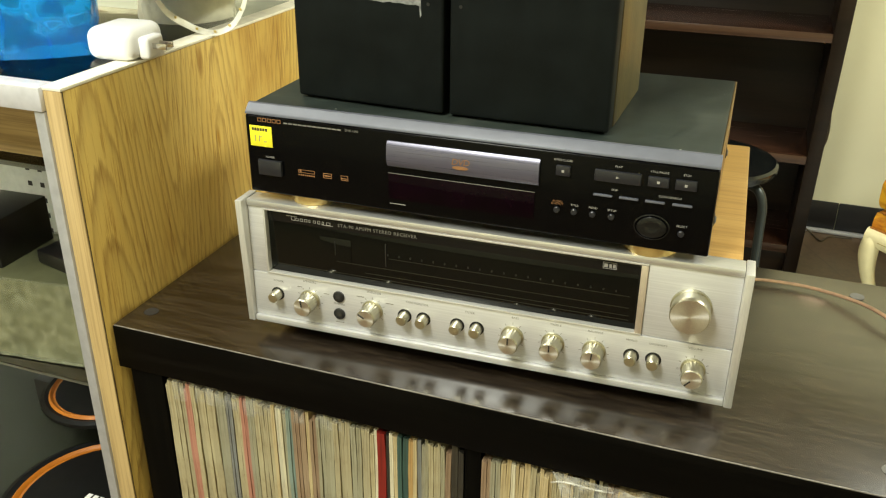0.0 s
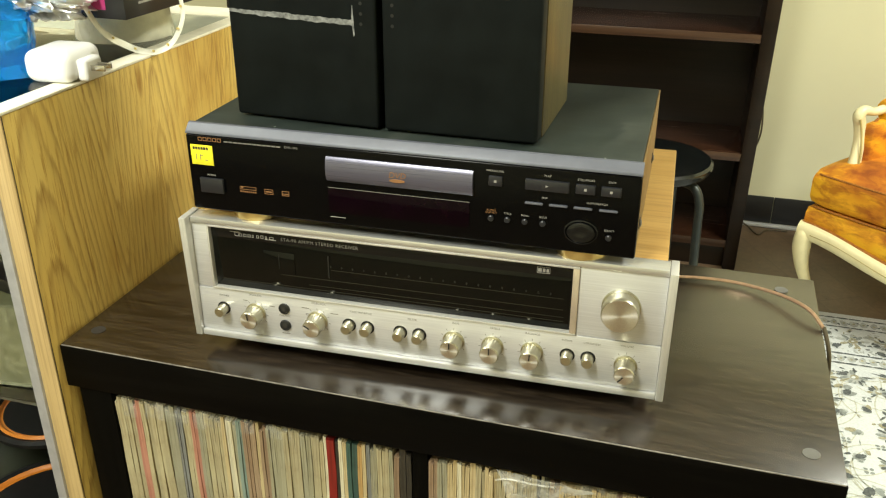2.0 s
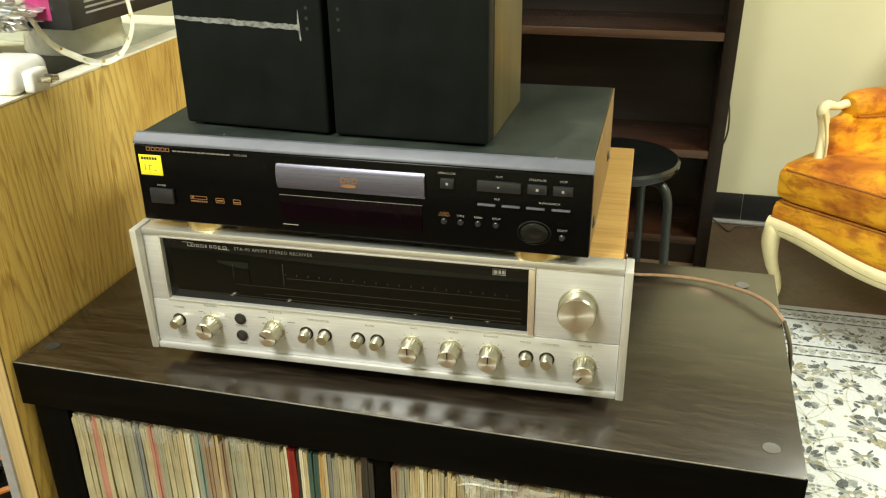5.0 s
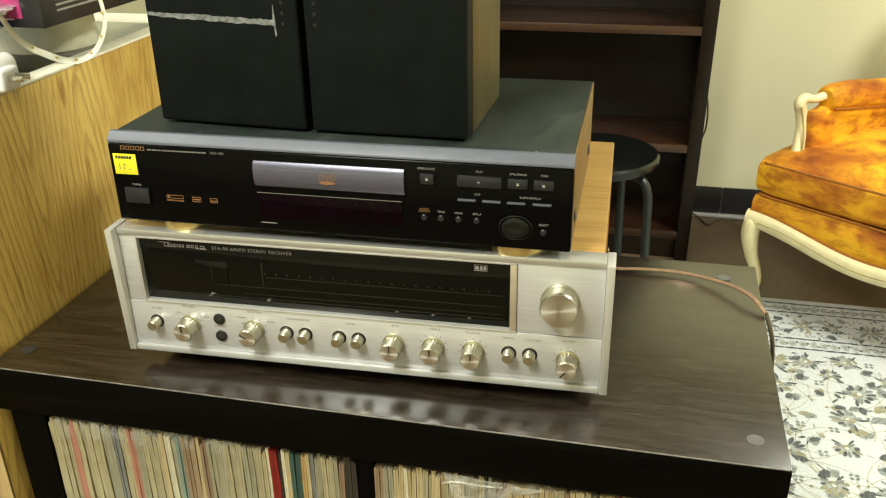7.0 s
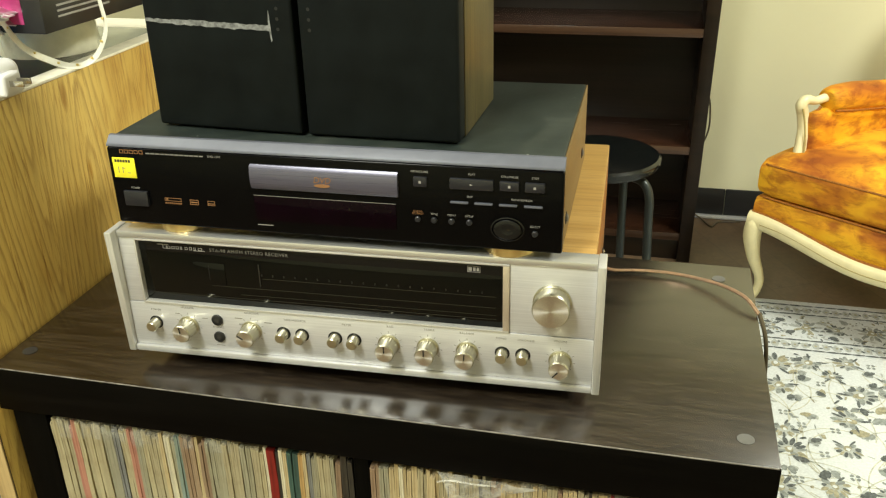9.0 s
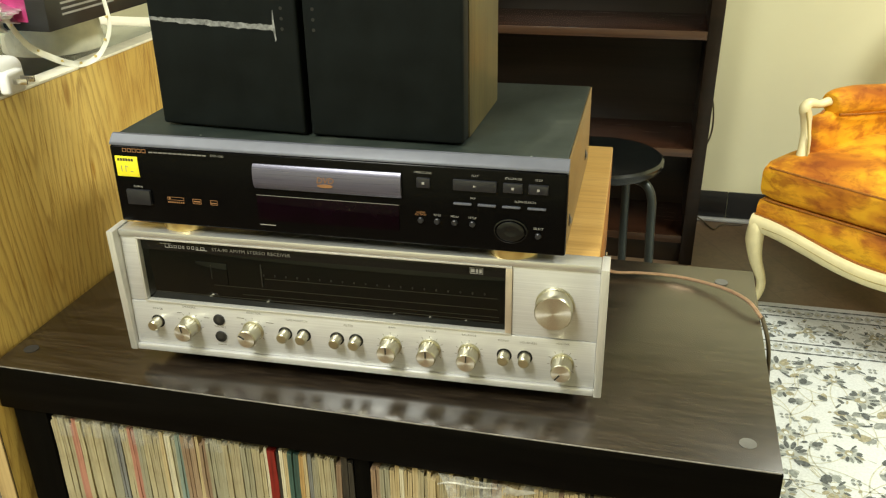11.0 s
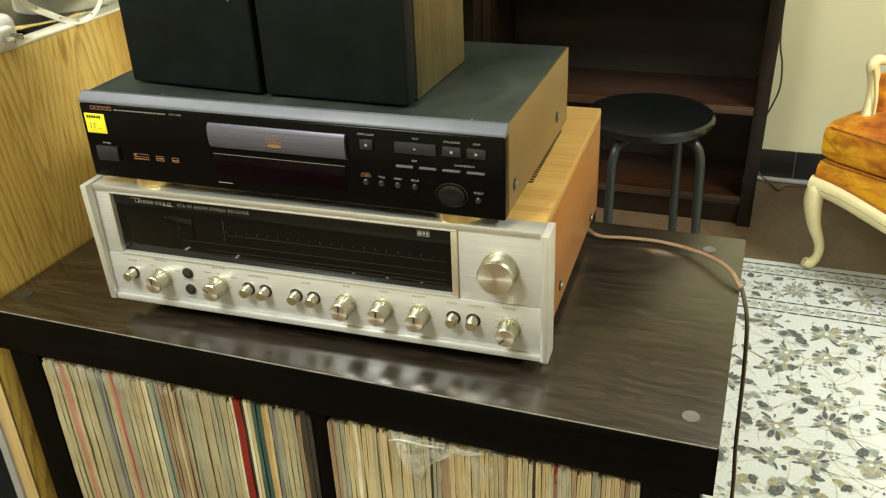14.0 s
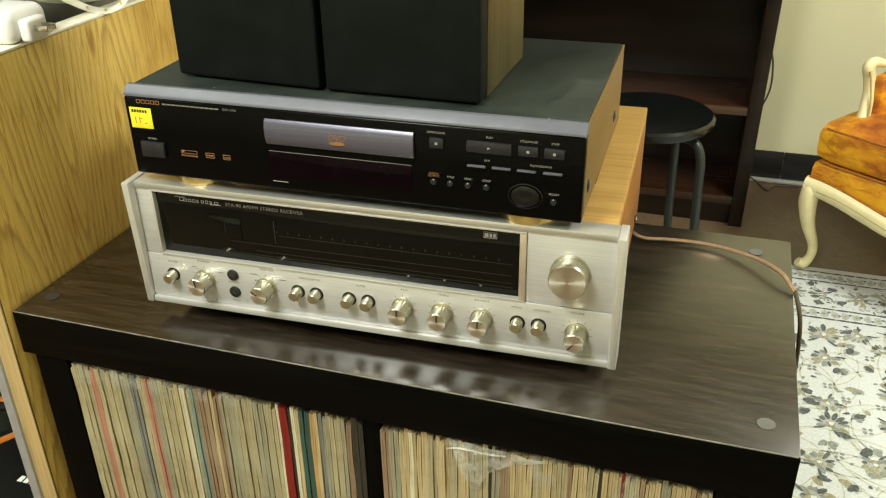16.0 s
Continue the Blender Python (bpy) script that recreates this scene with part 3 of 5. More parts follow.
# dial window
win = part("dial_window", box(0.0272, 0.3925, 0.0045, 0.0175, Z + 0.0588, Z + 0.1255, 0.0004), BLACK_GLASS, rec, "black glass dial window")
fr = bmesh.new()
box(0.0246, 0.3988, -0.0012, 0.0175, Z + 0.1257, Z + 0.1276, 0.0004, bm=fr)
box(0.0246, 0.3988, -0.0012, 0.0175, Z + 0.0566, Z + 0.0586, 0.0004, bm=fr)
box(0.0246, 0.0270, -0.0012, 0.0175, Z + 0.0587, Z + 0.1256, 0.0004, bm=fr)
part("window_frame", fr, ALU_CAP, rec)
part("window_frame", box(0.3927, 0.3988, -0.0015, 0.0175, Z + 0.0587, Z + 0.1256, 0.0006), CHAMPAGNE, rec, "champagne strip beside the dial")
part("dial_header", box(0.0274, 0.3923, 0.0036, 0.0046, Z + 0.1135, Z + 0.1252, 0.0002), BLACK_BEZEL, rec)
# Dial lines; the lowest strokes paint the frame's reflection in the glass.
flat_marks([(0.155, 0.385, Z + 0.0905, Z + 0.0910), (0.10, 0.385, Z + 0.0790, Z + 0.0795), (0.034, 0.386, Z + 0.0668, Z + 0.0673), (0.13, 0.386, Z + 0.0712, Z + 0.0716)], 0.0045, AMBER_DIM, rec, "dial_line_and_reflection")
flat_marks([(0.1535 + i * 0.0115, 0.1548 + i * 0.0115, Z + 0.0935, Z + 0.0955) for i in range(20)], 0.0045, PRINT_DIM, rec, "dial_scale")
part("dial_pointer", box(0.1515, 0.1527, 0.0036, 0.0045, Z + 0.082, Z + 0.106, 0.0002), PRINT_DIM, rec, "thin pale dial pointer")
meter = part("signal_meter", box(0.083, 0.116, 0.0039, 0.0045, Z + 0.080, Z + 0.104, 0.0003), BLACK_GLASS, rec)
part("needle", box(0.0990, 0.0996, 0.0034, 0.0039, Z + 0.086, Z + 0.101, 0), PRINT_DIM, meter)
lettering("STA-90 AM/FM STEREO RECEIVER", 0.0050, INK_GREY, rec, 0.1030, 0.0035, Z + 0.1168, "LEFT", spacing=1.12)
def outline(x0, x1, z0, z1, t):
    """Four thin strokes round a small rectangle."""
    return [(x0, x1, z0, z0 + t), (x0, x1, z1 - t, z1), (x0, x0 + t, z0 + t, z1 - t), (x1 - t, x1, z0 + t, z1 - t)]


logo = bmesh.new()
for i, (w, hgt) in enumerate(((0.006, 0.0042), (0.0045, 0.003), (0.0045, 0.003), (0.0045, 0.003), (0.0025, 0.003), (0.004, 0.003), (0.004, 0.0034), (0.003, 0.003), (0.006, 0.003))):
    x0 = 0.0535 + i * 0.0047
    for a, b, c, d in outline(x0, x0 + w * 0.72, Z + 0.1168, Z + 0.1168 + hgt, 0.0005):
        box(a, b, 0.0034, 0.0036, c, d, 0, bm=logo)
box(0.0480, 0.0600, 0.0034, 0.0036, Z + 0.1208, Z + 0.1214, 0, bm=logo)
box(0.0860, 0.0980, 0.0034, 0.0036, Z + 0.1162, Z + 0.1167, 0, bm=logo)
part("maker_mark", logo, PRINT_PALE, rec, "pale printed maker's mark")
badge = bmesh.new()
for r in ((0.3590, 0.3712, 0.1155, 0.1159), (0.3590, 0.3712, 0.1213, 0.1217), (0.3590, 0.3594, 0.1159, 0.1213), (0.3708, 0.3712, 0.1159, 0.1213), (0.3600, 0.3634, 0.1168, 0.1204), (0.3644, 0.3668, 0.1168, 0.1204), (0.3677, 0.3701, 0.1168, 0.1204)):
    box(r[0], r[1], 0.0033, 0.0036, Z + r[2], Z + r[3], 0, bm=badge)
part("badge", badge, PRINT_PALE, rec)


def knob(r, length, u, z, turn):
    """Fluted metal knob with a turned face and a dark pointer line."""
    n = 44
    k = part("knob", turned([(r * 1.12, 0.0), (r * 1.12, -0.002), (r, -0.0026, 1), (r, -length * 0.62, 1), (r * 0.97, -length * 0.64), (r * 0.97, -length * 0.95), (r * 0.9, -length)], n, 1, r * 0.06), KNOB, rec, "champagne metal control knob", pose(u, 0.0, z))
    part("knob_face", turned([(r * 0.88, -length + 0.0002), (r * 0.88, -length - 0.0004)], 40), KNOB_FACE, k)
    part("pointer_line", moved(box(-0.0006, 0.0006, -length - 0.0011, -length - 0.0004, r * 0.15, r * 0.86, 0), Matrix.Rotation(radians(turn), 4, "Y")), INK, k)
    return k


for u, z, turn in ((0.0743, 0.0365, -8), (0.1418, 0.0370, -60), (0.2831, 0.0358, 0), (0.3217, 0.0360, 0), (0.3599, 0.0356, 4), (0.4478, 0.0345, -140)):
    u, z = u - 0.0045 * (1 - u / 0.5), z - 0.003
    knob(0.0097, 0.019, u, Z + z, turn)
    ticks = bmesh.new()
    for i in range(9):
        a = radians(-130 + i * 32.5)
        merge(ticks, moved(box(-0.00022, 0.00022, -0.0002, 0.0, 0.0120, 0.0142, 0), Matrix.Translation((u, 0, Z + z)) @ Matrix.Rotation(a, 4, "Y")))
    part("scale_ticks", ticks, INK_GREY, rec)
tk = part("tuning_knob", turned([(0.0178, 0.0), (0.0178, -0.003), (0.0168, -0.0036), (0.0168, -0.012), (0.0172, -0.0125), (0.0172, -0.0165), (0.0163, -0.018)], 64), KNOB, rec, "large champagne metal tuning knob", pose(0.4382, 0.0008, Z + 0.0920))
part("knob_face", turned([(0.0160, -0.0178), (0.0160, -0.0184)], 64), KNOB_FACE, tk)
for u in (0.0388, 0.1758, 0.1951, 0.2292, 0.2486, 0.3935, 0.4130):
    b = part("push_button", turned([(0.0056, 0.002), (0.0056, -0.0095), (0.0052, -0.0115), (0.0044, -0.0122)], 28), KNOB, rec, "round champagne push button", pose(u - 0.0050 * (1 - u / 0.5), 0, Z + 0.0342))
    part("socket_ring", turned([(0.0072, -0.0004), (0.0072, 0.0004), (0.0060, 0.0005)], 28), BLACK_RUBBER, b, "black socket ring")
for z in (0.0428, 0.0236):
    j = part("headphone_jack", turned([(0.0060, 0.0), (0.0060, -0.0014), (0.0050, -0.002)], 28), BLACK_RUBBER, rec, "black headphone socket", pose(0.1026, 0, Z + z))
    part("ring", turned([(0.0026, -0.0018), (0.0026, -0.0022), (0.0019, -0.0023)], 24), DULL_CAP, j)
for u, z, text in ((0.0360, 0.0478, "POWER"), (0.0710, 0.0528, "SPEAKERS"), (0.1405, 0.0528, "SELECTOR"), (0.1855, 0.0488, "TAPE MONITOR"), (0.2390, 0.0490, "FILTER"), (0.2831, 0.0515, "BASS"), (0.3217, 0.0515, "TREBLE"), (0.3585, 0.0512, "BALANCE"), (0.3915, 0.0490, "MONO"), (0.4150, 0.0490, "LOUDNESS"), (0.4470, 0.0512, "VOLUME"), (0.1026, 0.0335, "PHONES")):
    lettering(text, 0.0030, INK_GREY, rec, u, -0.0001, Z + z, spacing=1.1)
flat_marks([(0.057, 0.062, Z + 0.046, Z + 0.0468), (0.086, 0.092, Z + 0.043, Z + 0.0438), (0.122, 0.130, Z + 0.0465, Z + 0.0473), (0.153, 0.161, Z + 0.0440, Z + 0.0448), (0.126, 0.131, Z + 0.040, Z + 0.0408), (0.098, 0.107, Z + 0.0135, Z + 0.0143)], 0.0, INK_GREY, rec)["kind"] = "stuff"
for x, y in ((0.045, 0.06), (0.435, 0.06), (0.045, 0.30), (0.435, 0.30)):
    part("foot", upright(turned([(0.012, 0.0), (0.014, 0.019), (0.014, 0.0218)], 24)), BLACK_RUBBER, rec, "", pose(x, y, 0.0, 180, 0, 0) @ pose(0, 0, -0.0218))
for y, z in ((0.100, 0.024), (0.285, 0.012)):
    sw = part("screw_cup", moved(turned([(0.0052, 0.0), (0.0052, -0.0008), (0.0040, -0.0012)], 20), pose(0.475, y, Z + z) @ Matrix.Rotation(radians(90), 4, "Z")), BLACK_RUBBER, rec, "black screw cup")
    part("screw", moved(turned([(0.0034, -0.0010), (0.0034, -0.0018), (0.0020, -0.0028)], 20), pose(0.475, y, Z + z) @ Matrix.Rotation(radians(90), 4, "Z")), SCREW, sw, "nickel screw head")

loop = [(0.4753, 0.046 + 0.016 * math.cos(a), Z + 0.094 + 0.018 * math.sin(a) + 0.002 * math.sin(3 * a)) for a in [i * 0.42 for i in range(14)]]
part("scuff_mark", tube(loop, [0.0003 + 0.0005 * abs(math.sin(i * 1.7)) for i in range(14)], 6), SIDE_SCUFF, rec, "pale looped scrape on the veneer")
part("scuff_mark", tube([(0.4753, 0.034, Z + 0.077), (0.4753, 0.042, Z + 0.0735), (0.4753, 0.050, Z + 0.075)], 0.0008, 6), SIDE_SCUFF, rec)

# ---------------------------------------------------------------- disc player on the receiver
dvd = thing("disc_player", pose(0.160, 0.039, 0.9462, 0, 0, 1.0), "black disc player with a grey tray standing on the receiver", "disc player")
W, F = 0.4285, 0.0092
part("body", box(0.002, W - 0.002, 0.012, 0.256, F + 0.001, F + 0.0845, 0.0015), LID, dvd, "greenish black metal lid")
part("side_cover", box(W - 0.0018, W - 0.0004, 0.013, 0.256, F + 0.002, F + 0.0838, 0.0003), BRONZE, dvd, "bronze-toned side panel")
# front panel with softly rounded lower corners
part("front_panel", box(0.0, W, 0.0, 0.0118, F, F + 0.0765, 0.0022, 3), BLACK_PLASTIC, dvd, "glossy black front panel")
bev = bmesh.new()
prof = [(0.0002, 0.0768), (0.0012, 0.0792), (0.0080, 0.0858), (0.0115, 0.0862), (0.0119, 0.0768)]
a = [bev.verts.new((0.0, y, F + z)) for y, z in prof]
b = [bev.verts.new((W, y, F + z)) for y, z in prof]
bev.faces.new(a)
bev.faces.new(b)
for i in range(5):
    bev.faces.new((a[i], a[(i + 1) % 5], b[(i + 1) % 5], b[i]))
bmesh.ops.recalc_face_normals(bev, faces=bev.faces[:])
bmesh.ops.bevel(bev, geom=bev.edges[:], offset=0.0006, segments=2, profile=0.5, affect="EDGES")
part("top_bevel", bev, TRIM_BLUE, dvd, "blue-grey bevelled top edge")
S, F = -0.0135, 0.0107
tb = bmesh.new()
ends = []
for x in (0.1577 + S, 0.2967 + S):
    ends.append([tb.verts.new((x, y, F + z)) for y, z in ((0.002, 0.0430), (-0.0015, 0.0430), (-0.0034, 0.0455), (-0.0045, 0.0500), (-0.0047, 0.0548), (-0.0045, 0.0595), (-0.0034, 0.0640), (-0.0015, 0.0665), (0.002, 0.0665))])
for i in range(9):
    tb.faces.new((ends[0][i], ends[0][(i + 1) % 9], ends[1][(i + 1) % 9], ends[1][i]))
for e in ends:
    tb.faces.new(e)
bmesh.ops.recalc_face_normals(tb, faces=tb.faces[:])
tray = part("disc_tray", tb, TRAY, dvd, "violet-grey disc tray door")
mark = turned([(0.0075, -0.0051), (0.0075, -0.0049), (0.0072, -0.0046)], 24)
part("format_mark", moved(mark, Matrix.Translation((0.2271 + S, 0, F + 0.0508)) @ Matrix.Diagonal((1, 1, 0.22, 1))), PRINT_GOLD, tray)
lettering("DVD", 0.0082, PRINT_GOLD, tray, 0.2271 + S, -0.0049, F + 0.0532, shear=0.2, spacing=0.95)
part("display_window", box(0.1577 + S, 0.2935 + S, -0.0008, 0.002, F + 0.0110, F + 0.0355, 0.0005), DISPLAY, dvd, "dark red display window")
flat_marks([(0.1577 + S, 0.2935 + S, F + 0.0357, F + 0.0362)], -0.0004, INK_GREY, dvd, "display_edge")
flat_marks([(0.1585 + S, 0.1740 + S, F + 0.0060, F + 0.0067)], 0.0, PRINT_PALE, dvd)


def button(x0, x1, z0, z1, sign=""):
    b = part("button", box(x0 + S, x1 + S, -0.0028, 0.002, F + z0, F + z1, 0.0007), DARK_BUTTON, dvd)
    c = ((x0 + x1) / 2 + S, F + (z0 + z1) / 2)
    if sign == "play":
        t = bmesh.new()
        v = [t.verts.new((c[0] + dx, -0.00295, c[1] + dz)) for dx, dz in ((-0.0012, -0.001), (0.0014, 0), (-0.0012, 0.001))]
        t.faces.new(v)
        part("symbol", t, PRINT_PALE, b)
    elif sign:
        flat_marks([(c[0] - 0.0011, c[0] + 0.0011, c[1] - 0.0011, c[1] + 0.0011)], -0.0028, PRINT_PALE, b, "symbol")
    return b


button(0.0251, 0.0496, 0.0175, 0.0325)
button(0.3107, 0.3230, 0.0547, 0.0636, "eject")
button(0.3432, 0.3816, 0.0545, 0.0643, "play")
button(0.3870, 0.4038, 0.0554, 0.0638, "pause")
button(0.4088, 0.4258, 0.0554, 0.0638, "stop")
for x0 in (0.3434, 0.3649, 0.3863, 0.4082):
    b = part("thin_button", box(x0 + S, x0 + 0.0160 + S, -0.0024, 0.002, F + 0.0409, F + 0.0427, 0.0006), TRIM_BLUE, dvd)
for x in (0.3134, 0.3283, 0.3441, 0.3601, 0.4181):
    part("round_button", turned([(0.0027, 0.001), (0.0027, -0.002), (0.0020, -0.0026)], 20), DARK_BUTTON, dvd, "", pose(x + S, 0, F + (0.0166 if x > 0.4 else 0.0233)))
pad = part("jog_pad", turned([(0.0150, 0.001), (0.0150, -0.0012), (0.0138, -0.0016), (0.0132, 0.0002)], 40), BLACK_BEZEL, dvd, "", pose(0.3940 + S, 0, F + 0.0192) @ Matrix.Diagonal((1, 1, 0.76, 1)))
part("jog_button", turned([(0.0122, 0.001), (0.0122, -0.0022), (0.0105, -0.0030), (0.0050, -0.0022)], 40), BLACK_BEZEL, pad)
for x, z, text, m in ((0.3160, 0.0672, "OPEN/CLOSE", PRINT_PALE), (0.3624, 0.0672, "PLAY", PRINT_PALE), (0.3954, 0.0668, "STILL/PAUSE", PRINT_PALE), (0.4173, 0.0668, "STOP", PRINT_PALE), (0.3605, 0.0465, "SKIP", PRINT_PALE), (0.4060, 0.0462, "SLOW/SEARCH", PRINT_PALE), (0.3134, 0.0298, "AUDIO", PRINT_GOLD), (0.3134, 0.0275, "OUTPUT", PRINT_GOLD), (0.3283, 0.0280, "TITLE", PRINT_PALE), (0.3441, 0.0280, "MENU", PRINT_PALE), (0.3601, 0.0280, "SETUP", PRINT_PALE), (0.4181, 0.0222, "SELECT", PRINT_PALE), (0.0373, 0.0345, "POWER", PRINT_PALE)):
    lettering(text, 0.0026, m, dvd, x + S, -0.0001, F + z, spacing=1.05)
flat_marks([r for i in range(5) for r in outline(0.0270 + S + i * 0.0050, 0.0310 + S + i * 0.0050, F + 0.0694, F + 0.0730, 0.00055)], 0.0, PRINT_GOLD, dvd, "maker_mark")
flat_marks([(0.0540 + S + i * 0.0049, 0.0580 + S + i * 0.0049, F + 0.0699, F + 0.0711) for i in range(12)], 0.0, INK_GREY, dvd)
lettering("DVD-1000", 0.0030, INK_GREY, dvd, 0.1160 + S, -0.0001, F + 0.0698, "LEFT")
flat_marks(outline(0.0662 + S, 0.0832 + S, F + 0.0240, F + 0.0272, 0.0004) + [(0.0675 + S, 0.0695 + S, F + 0.0250, F + 0.0268)] + [(0.0662 + S + i * 0.0022, 0.0676 + S + i * 0.0022, F + 0.0212, F + 0.0226) for i in range(8)], 0.0, PRINT_GOLD, dvd, "format_mark")
flat_marks(outline(0.0920 + S, 0.1008 + S, F + 0.0218, F + 0.0268, 0.0005) + [(0.0932 + S, 0.0996 + S, F + 0.0236, F + 0.0248)], 0.0, PRINT_GOLD, dvd, "format_mark")
flat_marks(outline(0.1100 + S, 0.1174 + S, F + 0.0219, F + 0.0267, 0.0005) + [(0.1100 + S, 0.1174 + S, F + 0.0234, F + 0.0242)], 0.0, PRINT_GOLD, dvd, "format_mark")
for x, y in ((0.056, 0.0262), (0.379, 0.0262), (0.052, 0.225), (0.379, 0.225)):
    part("foot", upright(turned([(0.0225, 0.0), (0.0235, 0.001), (0.0235, 0.0085), (0.022, 0.0095)], 36)), GOLD_FOOT, dvd, "brass-coloured round foot", pose(x, y, 0.0))
for y, z in ((0.032, 0.020), (0.205, 0.022)):
    sw = part("screw_recess", moved(turned([(0.0058, 0.0), (0.0058, -0.0006), (0.0050, -0.0008)], 20), pose(W - 0.0004, y, F + z) @ Matrix.Rotation(radians(90), 4, "Z")), BLACK_RUBBER, dvd, "black screw recess")
    part("screw", moved(turned([(0.0036, -0.0006), (0.0036, -0.0014), (0.0022, -0.0022)], 20), pose(W - 0.0004, y, F + z) @ Matrix.Rotation(radians(90), 4, "Z")), METAL_STUD, sw, "grey screw head")
st = solid("price_sticker", box(0.0181 + S, 0.0411 + S, -0.0006, -0.0001, F + 0.0452, F + 0.0652, 0.0001), YELLOW, "bright yellow paper sticker on the player's front", "sticker", m=dvd.matrix_basis)
flat_marks([(0.0205 + S + i * 0.0028, 0.0226 + S + i * 0.0028, F + 0.0605, F + 0.0632) for i in range(6)], -0.0006, INK, st, "written_bars")
flat_marks([(0.0232 + S, 0.0238 + S, F + 0.050, F + 0.056), (0.0275 + S, 0.0281 + S, F + 0.050, F + 0.056), (0.0281 + S, 0.0305 + S, F + 0.0545, F + 0.0551), (0.0325 + S, 0.0352 + S, F + 0.0500, F + 0.0506)], -0.0006, INK_GREY, st, "written_bars")

# ---------------------------------------------------------------- loudspeakers
def loudspeaker(m, label, w, d):
    sp = thing("loudspeaker", m, label, "loudspeaker", "pair of loudspeakers")
    h = 0.262
    part("cabinet", box(0.0, w, 0.022, d, 0, h, 0.0012), SPEAKER_VINYL, sp, "dark oak vinyl cabinet")
    part("front_board", box(0.0005, w - 0.0005, 0.0, 0.0218, 0.0005, h - 0.0005, 0.0030, 3), SPEAKER_BLACK, sp, "matt black front board")
    return sp


TOP = 1.0415
spa = loudspeaker(pose(0.193, 0.0840, TOP, 0, 0, -3.4), "black loudspeaker with a pale scuff across its front", 0.151, 0.145)
spb = loudspeaker(pose(0.3485, 0.0755, TOP, 0, 0, -0.6), "plain black loudspeaker with dark oak sides", 0.1445, 0.148)
rng = random.Random(5)
sc = bmesh.new()
up, lo = [], []
for i in range(41):
    x = 0.002 + 0.126 * i / 40
    w = 0.0022 + 0.0020 * min(1, i / 14) + rng.uniform(-0.0007, 0.0007)
    zc = 0.1000 - 0.0035 * i / 40 + rng.uniform(-0.0004, 0.0004)
    up.append(sc.verts.new((x, -0.0003, zc + w * 0.6)))
    lo.append(sc.verts.new((x, -0.0003, zc - w * 0.6)))
for i in range(40):
    sc.faces.new((lo[i], lo[i + 1], up[i + 1], up[i]))
v = [sc.verts.new(p) for p in ((0.1282, -0.0003, 0.112), (0.1272, -0.0003, 0.0990), (0.1290, -0.0003, 0.0845), (0.1302, -0.0003, 0.0860), (0.1288, -0.0003, 0.112))]
sc.faces.new(v)
part("scuff_mark", sc, SCUFF, spa, "pale scraped streak")
for sp, xs in ((spa, (0.1365,)), (spb, (0.0105,))):
    for z in (0.096, 0.105, 0.114):
        part("peg_hole", turned([(0.0016, -0.0002), (0.0014, 0.0)], 14), BLACK_RUBBER, sp, "", pose(xs[0], 0, z))

# ---------------------------------------------------------------- bookcases
def bookcase(x0, label, end=0.026):
    """An empty bookcase whose uprights have racked slightly to one side."""
    bc = thing("bookcase", pose(x0, 2.055, 0), label, "bookcase", "bookcases along the wall")
    rack = Matrix(((1, 0, 0.018, 0.006), (0, 1, 0, 0), (0, 0, 1, 0), (0, 0, 0, 1)))
    w, d, h, t = 0.872, 0.30, 2.13, 0.026
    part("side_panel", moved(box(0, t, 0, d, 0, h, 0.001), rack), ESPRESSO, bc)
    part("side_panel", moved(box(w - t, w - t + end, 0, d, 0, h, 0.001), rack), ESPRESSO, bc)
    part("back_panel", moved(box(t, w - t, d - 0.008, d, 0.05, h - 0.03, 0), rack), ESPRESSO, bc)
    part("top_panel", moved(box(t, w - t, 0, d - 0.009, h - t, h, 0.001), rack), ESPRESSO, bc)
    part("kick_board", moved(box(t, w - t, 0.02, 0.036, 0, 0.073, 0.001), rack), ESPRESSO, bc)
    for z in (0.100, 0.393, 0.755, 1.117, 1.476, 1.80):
        sh = part("shelf_board", moved(box(t + 0.0005, w - t - 0.0005, 0.004, d - 0.009, z - t, z, 0.0008), rack), ESPRESSO_LIT, bc)
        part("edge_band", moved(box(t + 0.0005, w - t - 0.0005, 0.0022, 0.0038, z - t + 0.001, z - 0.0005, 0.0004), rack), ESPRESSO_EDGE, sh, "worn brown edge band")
    for z in (0.49, 0.56, 0.85, 0.92):
        for x in (t + 0.0002, w - t - 0.0002):
            part("peg_hole", moved(turned([(0.003, 0), (0.0025, 0.0008)], 10), rack @ pose(x, 0.05, z) @ Matrix.Rotation(radians(90 if x > 0.4 else -90), 4, "Z")), METAL_STUD, bc)
    return bc


bookcase(-0.092, "dark espresso bookcase with empty shelves against the wall", 0.040)
bookcase(-0.968, "dark espresso bookcase beside the counter")

